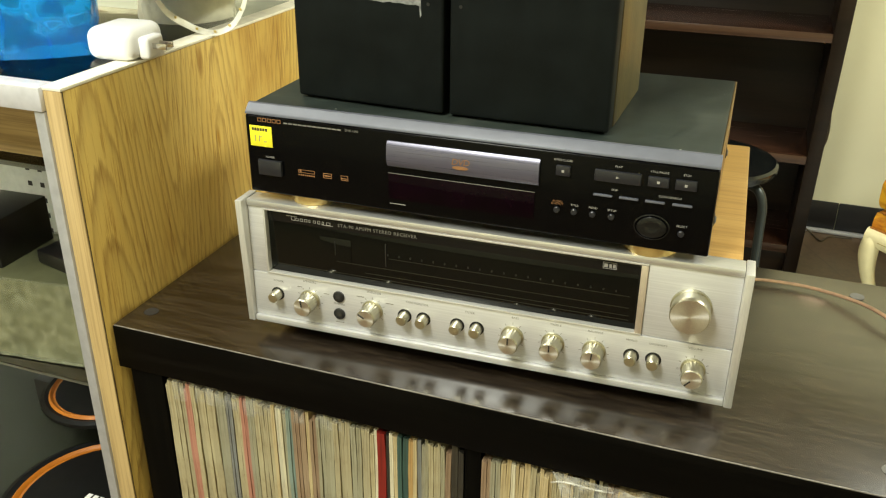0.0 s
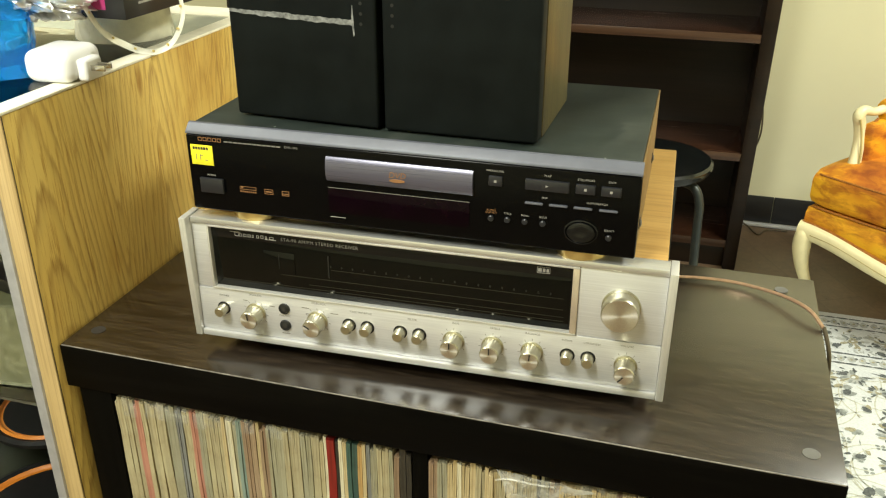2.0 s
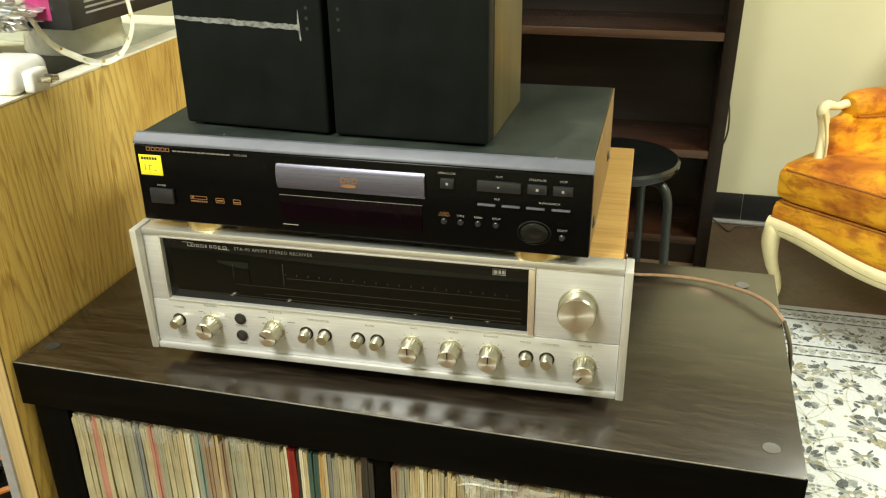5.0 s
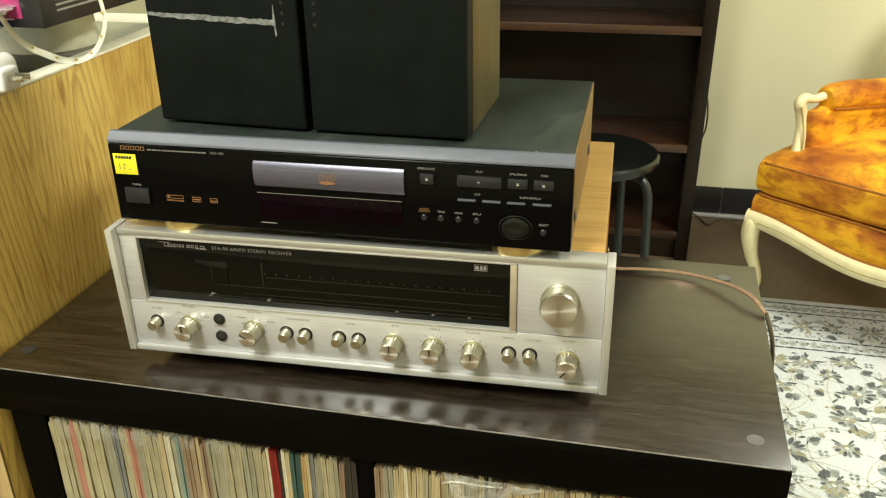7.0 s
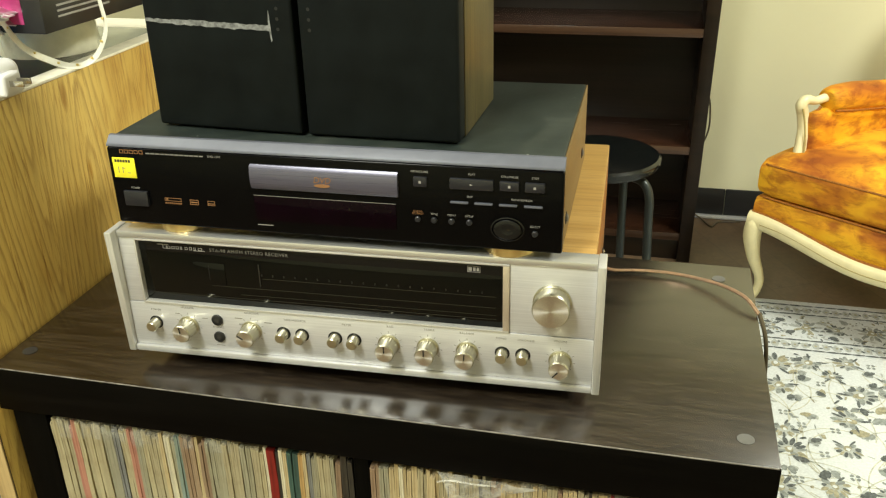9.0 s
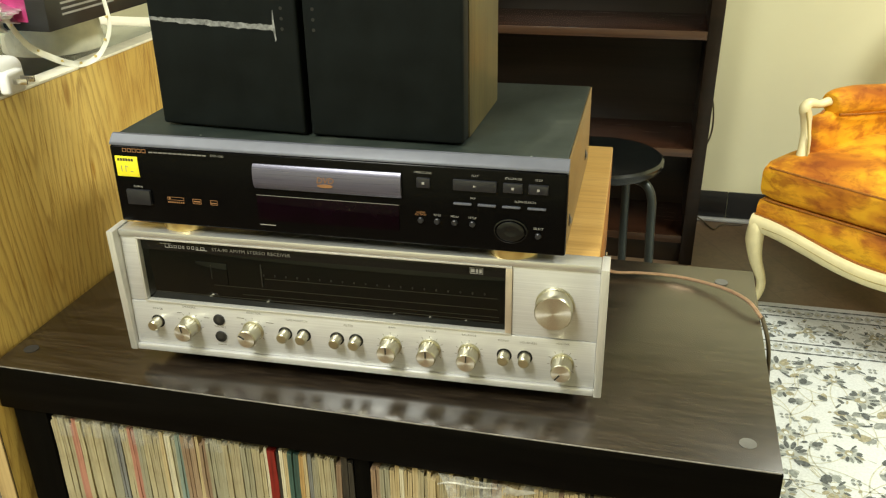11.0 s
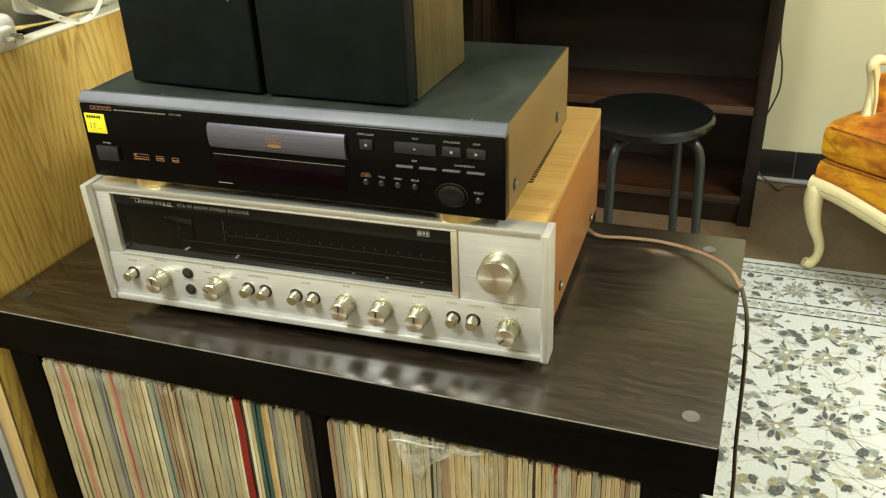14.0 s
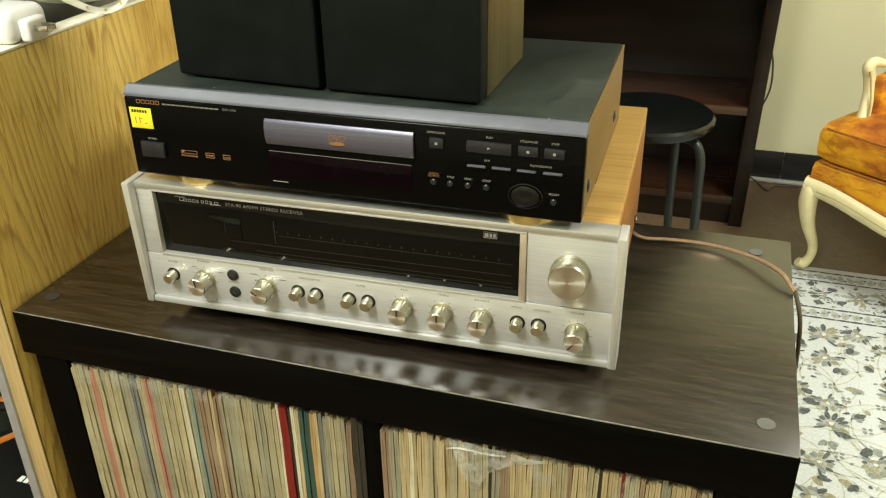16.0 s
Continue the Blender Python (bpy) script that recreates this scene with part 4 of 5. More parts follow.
# ---------------------------------------------------------------- stool
st = thing("round_stool", pose(0.514, 1.630, 0, 0, 0, 5), "round black stool with bent grey tube legs", "stool")
seat = upright(turned([(0.12, 0.0), (0.160, 0.001), (0.167, 0.007), (0.167, 0.018), (0.160, 0.028), (0.138, 0.034), (0.08, 0.036)], 48))
part("seat", seat, STOOL_BLACK, st, "padded black vinyl seat", pose(0, 0, 0.470, 180, 0, 0) @ pose(0, 0, -0.036))
for a in (-30, 60, 150, 240):
    c, s = math.cos(radians(a)), math.sin(radians(a))
    pts = [(0.02 * c, 0.02 * s, 0.458), (0.105 * c, 0.105 * s, 0.459), (0.142 * c, 0.142 * s, 0.448), (0.158 * c, 0.158 * s, 0.41), (0.161 * c, 0.161 * s, 0.34), (0.172 * c, 0.172 * s, 0.012)]
    leg = part("leg", tube(pts, 0.0118, 12), STOOL_TUBE, st)
    part("rubber_foot", upright(turned([(0.015, 0.0), (0.015, 0.010), (0.0135, 0.014)], 16)), BLACK_RUBBER, leg, "", pose(0.172 * c, 0.172 * s, 0.014, 0, 0, 0))

# ---------------------------------------------------------------- armchair
ch = thing("armchair", pose(0.970, 1.830, 0.0, 0, 0, -35.5), "gold crushed-velvet armchair with a carved cream frame", "armchair")
CW, CD = 0.68, 0.62


def cushion(x0, x1, y0, y1, z0, z1, r, crown):
    """A soft rounded block with a crowned top."""
    b = box(x0, x1, y0, y1, z0, z1, 0)
    bmesh.ops.subdivide_edges(b, edges=b.edges[:], cuts=11, use_grid_fill=True)
    cx, cy, cz = (x0 + x1) / 2, (y0 + y1) / 2, (z0 + z1) / 2
    hx, hy, hz = (x1 - x0) / 2, (y1 - y0) / 2, (z1 - z0) / 2
    for v in b.verts:
        p = v.co - Vector((cx, cy, cz))
        q = Vector((max(-hx + r, min(hx - r, p.x)), max(-hy + r, min(hy - r, p.y)), max(-hz + r, min(hz - r, p.z))))
        d = p - q
        if d.length > 1e-6:
            p = q + d.normalized() * min(r, d.length if d.length < r else r)
        u, w = p.x / hx, p.y / hy
        if p.z > 0:
            p.z += crown * (1 - u * u) * (1 - w * w) + 0.004 * noise.noise(Vector((p.x * 9, p.y * 9, 2)))
        v.co = Vector((cx, cy, cz)) + p
    return b


sc_ = part("seat_cushion", cushion(-0.030, CW + 0.030, -0.014, CD - 0.06, 0.331, 0.448, 0.040, 0.050), VELVET, ch, "plump gold velvet seat cushion")
for z in (0.340, 0.436):
    part("piping", tube([(0.004, -0.0095, z), (0.03, -0.0135, z), (0.2, -0.0145, z), (0.48, -0.0145, z), (CW - 0.03, -0.0135, z), (CW - 0.004, -0.0095, z)], 0.0032, 8), SEAM, sc_, "dark rust piping")
seat_rail = bmesh.new()
cols = []
for i in range(25):
    u = i / 24
    drop = 0.5 - 0.5 * math.cos(2 * math.pi * u)
    low = 0.272 - 0.042 * drop
    bow = -0.010 - 0.006 * drop
    cols.append([seat_rail.verts.new(p) for p in ((-0.014 + (CW + 0.028) * u, bow + 0.006, 0.333), (-0.014 + (CW + 0.028) * u, bow - 0.004, 0.318), (-0.014 + (CW + 0.028) * u, bow - 0.006, (0.325 + low) / 2), (-0.014 + (CW + 0.028) * u, bow, low), (-0.014 + (CW + 0.028) * u, 0.05, low), (-0.014 + (CW + 0.028) * u, 0.05, 0.333))])
for p_, q_ in zip(cols, cols[1:]):
    for i in range(6):
        seat_rail.faces.new((p_[i], p_[(i + 1) % 6], q_[(i + 1) % 6], q_[i]))
seat_rail.faces.new(cols[0])
seat_rail.faces.new(cols[-1])
bmesh.ops.recalc_face_normals(seat_rail, faces=seat_rail.faces[:])
part("seat_rail", seat_rail, VELVET, ch, "gold velvet front rail with a curved lower edge")
part("seat_base", cushion(-0.010, CW + 0.010, 0.046, CD, 0.262, 0.332, 0.012, 0.0), VELVET, ch, "gold velvet seat base")
# carved serpentine rails
def rail(points, r):
    return tube(points, r, 12, 1.6)


wave = [(i / 12, 0.5 - 0.5 * math.cos(2 * math.pi * i / 12)) for i in range(13)]
part("front_rail", rail([(-0.022 + (CW + 0.044) * u, -0.016 - 0.008 * d, 0.266 - 0.046 * d) for u, d in wave], 0.0165), CREAM, ch, "carved cream front rail")
part("rail_groove", tube([(0.02 + (CW - 0.04) * u, -0.0315 - 0.008 * d, 0.262 - 0.044 * d) for u, d in wave], 0.0020, 8), GOLD_LINE, ch)
part("gimp_braid", tube([(-0.016 + (CW + 0.032) * u, -0.0155 - 0.008 * d, 0.290 - 0.045 * d) for u, d in wave], 0.0048, 8), SEAM, ch, "rust-gold braid above the rail")
for x, s in ((0.0, -1), (CW, 1)):
    part("side_rail", rail([(x + 0.010 * s, 0.0, 0.258), (x + 0.012 * s, 0.10, 0.244), (x + 0.002 * s, 0.30, 0.224), (x - 0.03 * s, 0.5, 0.242), (x - 0.07 * s, CD, 0.262)], 0.014), CREAM, ch, "carved cream side rail")
for x, y, sx, sy in ((0.012, 0.004, -1, -1), (CW - 0.012, 0.004, 1, -1), (0.09, CD, -1, 1), (CW - 0.09, CD, 1, 1)):
    k = 0.5
    pts = [(x + 0.018 * sx * k, y + 0.018 * sy * k, 0.272), (x + 0.034 * sx * k, y + 0.034 * sy * k, 0.250), (x + 0.038 * sx * k, y + 0.038 * sy * k, 0.212), (x + 0.022 * sx * k, y + 0.022 * sy * k, 0.15), (x - 0.012 * sx * k, y - 0.012 * sy * k, 0.085), (x - 0.012 * sx * k, y - 0.012 * sy * k, 0.045), (x + 0.012 * sx * k, y + 0.012 * sy * k, 0.020), (x + 0.034 * sx * k, y + 0.034 * sy * k, 0.028)]
    lg = part("leg", tube(pts, [0.021, 0.0260, 0.0255, 0.0190, 0.0135, 0.0125, 0.0155, 0.013], 14), CREAM, ch, "cream cabriole leg with a scrolled foot")
    part("foot_pad", upright(turned([(0.010, 0.0), (0.012, 0.010), (0.008, 0.014)], 14)), CREAM, lg, "", pose(x + 0.010 * sx * k, y + 0.010 * sy * k, 0.0135))
# arms: carved posts, upholstered panels and pads, drawing together towards the back
for x, s in ((0.05, -1), (CW - 0.05, 1)):
    o = x + 0.004 * s
    post = [(o, 0.078, 0.335), (o + 0.002 * s, 0.084, 0.43), (o + 0.006 * s, 0.096, 0.475), (o + 0.014 * s, 0.110, 0.52), (o + 0.020 * s, 0.108, 0.560), (o + 0.022 * s, 0.098, 0.586), (o + 0.016 * s, 0.110, 0.600), (o + 0.002 * s, 0.136, 0.595), (o - 0.010 * s, 0.166, 0.600), (o - 0.014 * s, 0.190, 0.594)]
    part("arm_post", tube(post, [0.020, 0.019, 0.0165, 0.0155, 0.0165, 0.0165, 0.0140, 0.0110, 0.0130, 0.0100], 14), CREAM, ch, "carved cream arm post with a scrolled top")
    part("post_groove", tube([(o - 0.016 * s, 0.076, 0.44), (o - 0.010 * s, 0.086, 0.49), (o + 0.002 * s, 0.092, 0.54), (o + 0.010 * s, 0.086, 0.580)], 0.0028, 8), GOLD_LINE, ch)
    part("arm_braid", tube([(o - 0.012 * s, 0.108, 0.45), (o - 0.008 * s, 0.118, 0.50), (o - 0.002 * s, 0.124, 0.55), (o - 0.010 * s, 0.146, 0.578)], 0.0040, 8), SEAM, ch)
    slope = Matrix.Translation((x, 0.11, 0)) @ Matrix.Rotation(radians(10) * s, 4, "Z") @ Matrix.Translation((-x, -0.11, 0))
    part("arm_panel", moved(cushion(x - 0.022, x + 0.022, 0.108, CD - 0.02, 0.33, 0.572, 0.02, 0.0), slope), VELVET, ch, "gold velvet arm panel")
    pad = part("arm_pad", moved(tube([(x - 0.002 * s, 0.166, 0.592), (x - 0.002 * s, 0.19, 0.594), (x - 0.002 * s, 0.28, 0.588), (x - 0.004 * s, 0.42, 0.572), (x - 0.008 * s, 0.60, 0.560)], [0.028, 0.038, 0.042, 0.042, 0.040], 16), slope), VELVET, ch, "rolled gold velvet arm pad")
    part("piping", moved(tube([(x - 0.032 * s, 0.170, 0.570), (x - 0.044 * s, 0.24, 0.563), (x - 0.047 * s, 0.36, 0.551), (x - 0.05 * s, 0.54, 0.535)], 0.0032, 8), slope), SEAM, pad)
part("backrest", cushion(0.13, CW - 0.13, CD - 0.085, CD + 0.03, 0.34, 0.93, 0.045, 0.0), VELVET, ch, "gold velvet backrest")
part("back_frame", tube([(0.11, CD - 0.01, 0.30), (0.105, CD, 0.6), (0.13, CD + 0.01, 0.88), (0.22, CD + 0.01, 0.95), (CW / 2, CD + 0.01, 0.985), (CW - 0.22, CD + 0.01, 0.95), (CW - 0.13, CD + 0.01, 0.88), (CW - 0.105, CD, 0.6), (CW - 0.11, CD - 0.01, 0.30)], 0.02, 12), CREAM, ch, "carved cream back frame")

# ---------------------------------------------------------------- rug
rug = thing("area_rug", pose(0, 0, 0), "ivory area rug with slate and olive flower pattern", "rug")
X0, X1, Y0, Y1 = 0.70, 2.75, 0.43, 1.838
part("rug_body", box(X0, X1, Y0, Y1, 0.0, 0.006, 0.002), RUG, rug)
rg = random.Random(11)
layers = {"slate": bmesh.new(), "tendril": bmesh.new(), "mist": bmesh.new(), "olive": bmesh.new(), "pale": bmesh.new(), "heart": bmesh.new()}
LEVEL = {"pale": 0.0064, "mist": 0.00655, "olive": 0.0067, "slate": 0.0070, "heart": 0.0073}


def blob(kind, cx, cy, rx, ry, ang, n=9, jag=0.18):
    b = layers[kind]
    c, s = math.cos(ang), math.sin(ang)
    pts = []
    for i in range(n):
        a = 2 * math.pi * i / n
        k = 1 + rg.uniform(-jag, jag)
        px, py = rx * k * math.cos(a), ry * k * math.sin(a)
        x, y = cx + c * px - s * py, cy + s * px + c * py
        if not (0.71 < x < X1 - 0.01 and Y0 + 0.01 < y < Y1 - 0.01):
            return
        pts.append((x, y))
    lift = LEVEL[kind] + rg.uniform(0, 0.00025)
    b.faces.new([b.verts.new((x, y, lift)) for x, y in pts])


def petal(kind, cx, cy, ang, r0, r1, w):
    """A pointed petal that grows outward from a centre."""
    m = (r0 + r1) / 2
    blob(kind, cx + m * math.cos(ang), cy + m * math.sin(ang), (r1 - r0) / 2, w, ang, 7, 0.12)


def vine(x, y, ang, length, kind="olive", bend=3.0):
    b = layers[kind]
    prev = None
    steps = 12
    for i in range(steps + 1):
        dx, dy = -math.sin(ang) * 0.0015, math.cos(ang) * 0.0015
        if not (0.71 < x < X1 - 0.02 and Y0 + 0.02 < y < Y1 - 0.32):
            return
        cur = (b.verts.new((x + dx, y + dy, LEVEL["pale"] + 0.0001)), b.verts.new((x - dx, y - dy, LEVEL["pale"] + 0.0001)))
        if prev:
            b.faces.new((prev[0], cur[0], cur[1], prev[1]))
        prev = cur
        ang += bend * length / steps
        x += math.cos(ang) * length / steps
        y += math.sin(ang) * length / steps


def flower(x, y, r, kind):
    n = rg.choice((9, 10, 11, 12))
    a0 = rg.uniform(0, 6.28)
    for i in range(n):
        petal(kind if i % 2 else rg.choice((kind, "olive", "pale")), x, y, a0 + 2 * math.pi * i / n, r * 0.26, r * rg.uniform(0.80, 1.1), r * 0.13)
    blob("olive", x, y, r * 0.30, r * 0.26, a0, 10, 0.1)
    blob("heart", x, y, r * 0.10, r * 0.09, a0, 8, 0.2)


def palmette(x, y, r, ang):
    """A lobed flower head seen from the side: ragged dark lobes, pale veins, an olive cup."""
    for spread in (-1.5, -1.1, -0.75, -0.4, 0.0, 0.4, 0.75, 1.1, 1.5):
        a = ang + spread + rg.uniform(-0.12, 0.12)
        out = r * (1.12 - 0.22 * abs(spread)) * rg.uniform(0.85, 1.1)
        petal("pale", x, y, a, r * 0.12, out, r * 0.19)
        petal(rg.choice(("slate", "slate", "mist", "olive")), x, y, a, r * 0.42, out * 1.02, r * rg.uniform(0.08, 0.15))
    for side in (-1, 1):
        petal("mist", x, y, ang + side * 2.1, r * 0.05, r * 0.75, r * 0.16)
        petal("slate", x - 0.1 * r * math.cos(ang), y - 0.1 * r * math.sin(ang), ang + side * 2.3, r * 0.3, r * 0.95, r * 0.08)
    blob("olive", x + 0.05 * r * math.cos(ang), y + 0.05 * r * math.sin(ang), r * 0.30, r * 0.24, ang, 9, 0.25)
    blob("heart", x + 0.16 * r * math.cos(ang), y + 0.16 * r * math.sin(ang), r * 0.15, r * 0.12, ang, 8, 0.3)


def leaf(x, y, r, ang, kind):
    petal(kind, x, y, ang, 0, r, r * 0.26)
    petal(kind, x, y, ang + 0.45, 0, r * 0.75, r * 0.20)
    petal("pale", x, y, ang + 0.9, 0, r * 0.7, r * 0.20)


spots = []
for i in range(9000):
    x, y = rg.uniform(0.73, X1 - 0.05), rg.uniform(0.46, Y1 - 0.33)
    k = rg.choice((0, 1, 1, 1, 2, 2, 2, 3))
    if all((x - a) ** 2 + (y - b) ** 2 > (0.078 if k + j < 3 else 0.046) ** 2 for a, b, j in spots):
        spots.append((x, y, k))
for x, y, k in spots:
    if k == 0:
        palmette(x, y, rg.uniform(0.030, 0.042), rg.uniform(0, 6.28))
    elif k == 1:
        palmette(x, y, rg.uniform(0.036, 0.052), rg.uniform(0, 6.28))
    elif k == 2:
        a = rg.uniform(0, 6.28)
        leaf(x, y, rg.uniform(0.026, 0.044), a, rg.choice(("slate", "mist", "olive")))
        leaf(x + 0.008, y, 0.030, a + rg.uniform(0.5, 1.1), rg.choice(("mist", "slate")))
    else:
        for dx in (-0.006, 0.006):
            for dy in (-0.006, 0.006):
                blob("mist", x + dx, y + dy, 0.005, 0.005, 0.5, 6, 0.3)
    vine(x, y, rg.uniform(0, 6.28), rg.uniform(0.10, 0.24), "tendril", rg.choice((-9, -6, 6, 9)))
for i in range(900):
    x, y = rg.uniform(0.73, X1 - 0.05), rg.uniform(0.46, Y1 - 0.31)
    blob(rg.choice(("pale", "mist", "olive", "slate")), x, y, rg.uniform(0.004, 0.012), rg.uniform(0.002, 0.005), rg.uniform(0, 3.1), 6, 0.35)
# border bands
for y0, y1 in ((1.806, 1.812), (1.752, 1.758), (1.604, 1.609), (1.552, 1.558)):
    n = 60
    for i in range(n):
        xa = 0.72 + (X1 - 0.04 - 0.72) * i / n
        blob("slate", xa + 0.016, (y0 + y1) / 2, 0.0185, 0.0038, 0, 8, 0.2)
for i in range(75):
    xa = 0.73 + i * 0.0266
    for yc in (1.782, 1.580):
        blob("pale", xa, yc, 0.011, 0.017, rg.uniform(-0.3, 0.3), 8, 0.25)
        blob("slate", xa + 0.012, yc + rg.uniform(-0.01, 0.01), 0.005, 0.004, rg.uniform(0, 3), 6, 0.3)
        blob("olive", xa, yc, 0.004, 0.005, 0, 6, 0.3)
for i in range(12):
    xa = 0.77 + i * 0.173
    flower(xa, 1.68, 0.046, "mist")
    palmette(xa + 0.082, 1.68, 0.034, rg.choice((0.0, 3.14)))
    for dx, dy in ((-0.055, 0.042), (0.055, 0.042), (-0.055, -0.042), (0.055, -0.042)):
        leaf(xa + dx, 1.68 + dy, 0.03, rg.uniform(0, 6.28), rg.choice(("mist", "pale", "slate")))
for i in range(900):
    blob(rg.choice(("pale", "pale", "slate", "olive")), rg.uniform(0.73, X1 - 0.05), rg.uniform(1.615, 1.746), rg.uniform(0.003, 0.009), rg.uniform(0.0018, 0.004), rg.uniform(0, 3.1), 6, 0.35)
for kind, m in (("pale", RUG_PALE), ("mist", RUG_MIST), ("tendril", RUG_TENDRIL), ("olive", RUG_OLIVE), ("slate", RUG_SLATE), ("heart", RUG)):
    part("woven_pattern", layers[kind], m, rug)["kind"] = "stuff"

# ---------------------------------------------------------------- display counter
ct = thing("display_counter", pose(0, 0, 0), "glass-topped display counter with a yellow oak end panel", "display counter")
CT = 1.052
part("end_panel", box(-0.024, -0.004, -0.0105, 0.62, 0.0, CT - 0.0035, 0.0008), OAK, ct, "yellow oak laminate end panel")
part("edge_strip", box(-0.0245, -0.0038, -0.0128, -0.0108, 0.0, CT - 0.0036, 0.0004), OAK_EDGE, ct, "pale oak edge strip")
part("top_trim", box(-0.028, -0.0036, -0.0128, 0.62, CT - 0.0033, CT, 0.0006), WHITE_TRIM, ct, "cream strip along the top edge")
part("shadow_gap", box(-0.0046, -0.0037, -0.0109, -0.0100, 0.0, CT - 0.0036, 0), INK, ct, "dark joint between panel and edge strip")
part("corner_post", box(-0.0370, -0.0248, -0.016, 0.004, 0.02, CT - 0.0242, 0.001), GREY_TRIM, ct, "grey aluminium corner post")
part("front_rail", box(-1.10, -0.0248, -0.018, 0.006, CT - 0.024, CT, 0.0015), PALE_METAL, ct, "pale grey front top rail")
part("back_trim", box(-1.10, -0.0285, 0.470, 0.53, CT - 0.0033, CT, 0.0006), WHITE_TRIM, ct, "cream strip along the back")
gt = part("glass_top", box(-1.10, -0.029, 0.0065, 0.3345, CT - 0.0065, CT - 0.0005, 0.0006), CLEAR, ct, "clear glass top")
gt.visible_shadow = False
part("back_panel", box(-1.10, -0.0245, 0.52, 0.54, 0.0, CT - 0.004, 0.001), GREY_TRIM, ct)
part("base_panel", box(-1.10, -0.0245, 0.0, 0.52, 0.0, 0.32, 0.001), COUNTER_BASE, ct)
ig = part("glass_shelf", box(-1.0998, -0.0247, 0.165, 0.507, 0.552, 0.558, 0.0005), CLEAR, ct)
ig.visible_shadow = False
part("under_glass_ledge", box(-1.0998, -0.0247, 0.0065, 0.165, 1.0205, 1.0265, 0.001), PALE_METAL, ct, "pale grey ledge under the glass")
part("back_ledge", box(-1.0998, -0.029, 0.3355, 0.4695, 1.034, CT - 0.0005, 0.001), LEDGE, ct, "glossy pale grey-green ledge along the back")
gs = part("glass_shelf", box(-1.0998, -0.0247, 0.05, 0.519, 0.934, 0.940, 0.0005), CLEAR, ct)
gs.visible_shadow = False
peg = part("perforated_panel", box(-1.10, -0.0245, 0.508, 0.5195, 0.5605, 0.934, 0.0005), PEGBOARD, ct, "grey perforated steel panel")
holes = bmesh.new()
for i in range(20):
    for j in range(11):
        box(-0.62 + i * 0.028, -0.611 + i * 0.028, 0.5072, 0.5079, 0.585 + j * 0.03, 0.594 + j * 0.03, 0, bm=holes)
part("hole_pattern", holes, BLACK_RUBBER, peg)["kind"] = "stuff"
part("far_end_panel", box(-1.125, -1.1005, -0.0105, 0.54, 0.0, CT, 0.001), OAK, ct)


def thing_box(name, x0, x1, y0, y1, z0, z1, m, label, category, bev=0.002, turn=0):
    ob = solid(name, box(-(x1 - x0) / 2, (x1 - x0) / 2, -(y1 - y0) / 2, (y1 - y0) / 2, 0, z1 - z0, bev), m, label, category)
    ob.matrix_basis = pose((x0 + x1) / 2, (y0 + y1) / 2, z0, 0, 0, turn)
    return ob


# goods inside the counter
thing_box("wooden_box", -0.62, -0.06, 0.07, 0.42, 0.940, 1.020, CARTON, "long brown wooden box on the upper glass shelf", "box")
bx = thing_box("carton", -0.655, -0.385, 0.20, 0.31, 0.690, 0.762, BOX_BLACK, "black carton on the wrapped carton", "carton", 0.002, 3)
lettering("75", 0.026, INK_GREY, bx, 0.112, -0.0552, 0.022)
wr = thing_box("wrapped_carton", -0.52, -0.17, 0.19, 0.34, 0.558, 0.690, WRAPPED, "olive carton wrapped in clear crinkled plastic", "carton", 0.004, 6)
wp = box(-0.180, 0.180, -0.080, 0.080, 0.0005, 0.1315, 0)
bmesh.ops.subdivide_edges(wp, edges=wp.edges[:], cuts=23, use_grid_fill=True)
for v in wp.verts:
    v.co += 0.004 * noise.noise_vector(v.co * 20) + 0.0025 * noise.noise_vector(v.co * 60)
    v.co.z = min(max(v.co.z, 0.0005), 0.1319)
part("plastic_wrap", wp, WRAP_FILM, wr, "crinkled greenish clear plastic wrap")
for i in range(9):
    part("printed_bar", box(0.098, 0.104, -0.0762, -0.0752, 0.026 + i * 0.010, 0.033 + i * 0.010, 0), INK, wr)
pkt = thing_box("gadget_packet", -0.34, -0.215, 0.225, 0.315, 0.690, 0.712, BOX_BLACK, "flat black packet with a blue stripe on the wrapped carton", "packet", 0.003, -14)
part("printed_stripe", box(0.012, 0.050, -0.0456, -0.0451, 0.008, 0.015, 0), PRINT_BLUE, pkt, "blue printed stripe")
part("printed_stripe", box(0.010, 0.030, -0.030, 0.030, 0.0221, 0.0225, 0), PRINT_BLUE, pkt, "blue printed stripe")
thing_box("carton", -0.52, -0.24, 0.335, 0.48, 0.32, 0.385, BOX_BLACK, "low black carton under a car loudspeaker", "carton", 0.002, 0)


def cone_speaker(m, r, label):
    sp = thing("car_loudspeaker", m, label, "loudspeaker", "car loudspeakers in the counter")
    part("basket", turned([(r * 0.5, 0.024), (r, 0.006), (r, 0.0), (r * 0.94, -0.004), (r * 0.90, -0.002)], 48), CONE, sp)
    part("surround_ring", turned([(r * 0.88, -0.0022), (r * 0.85, -0.0065), (r * 0.815, -0.0035), (r * 0.81, -0.002)], 48), ORANGE_RING, sp, "orange surround ring")
    part("cone", turned([(r * 0.78, -0.0024), (r * 0.30, -0.0032)], 40), CONE, sp)
    flat_marks([(-0.02 + i * 0.011, -0.012 + i * 0.011, -0.012, 0.0) for i in range(4)], -0.0034, WHITE_PLASTIC, sp, "maker_mark")
    return sp


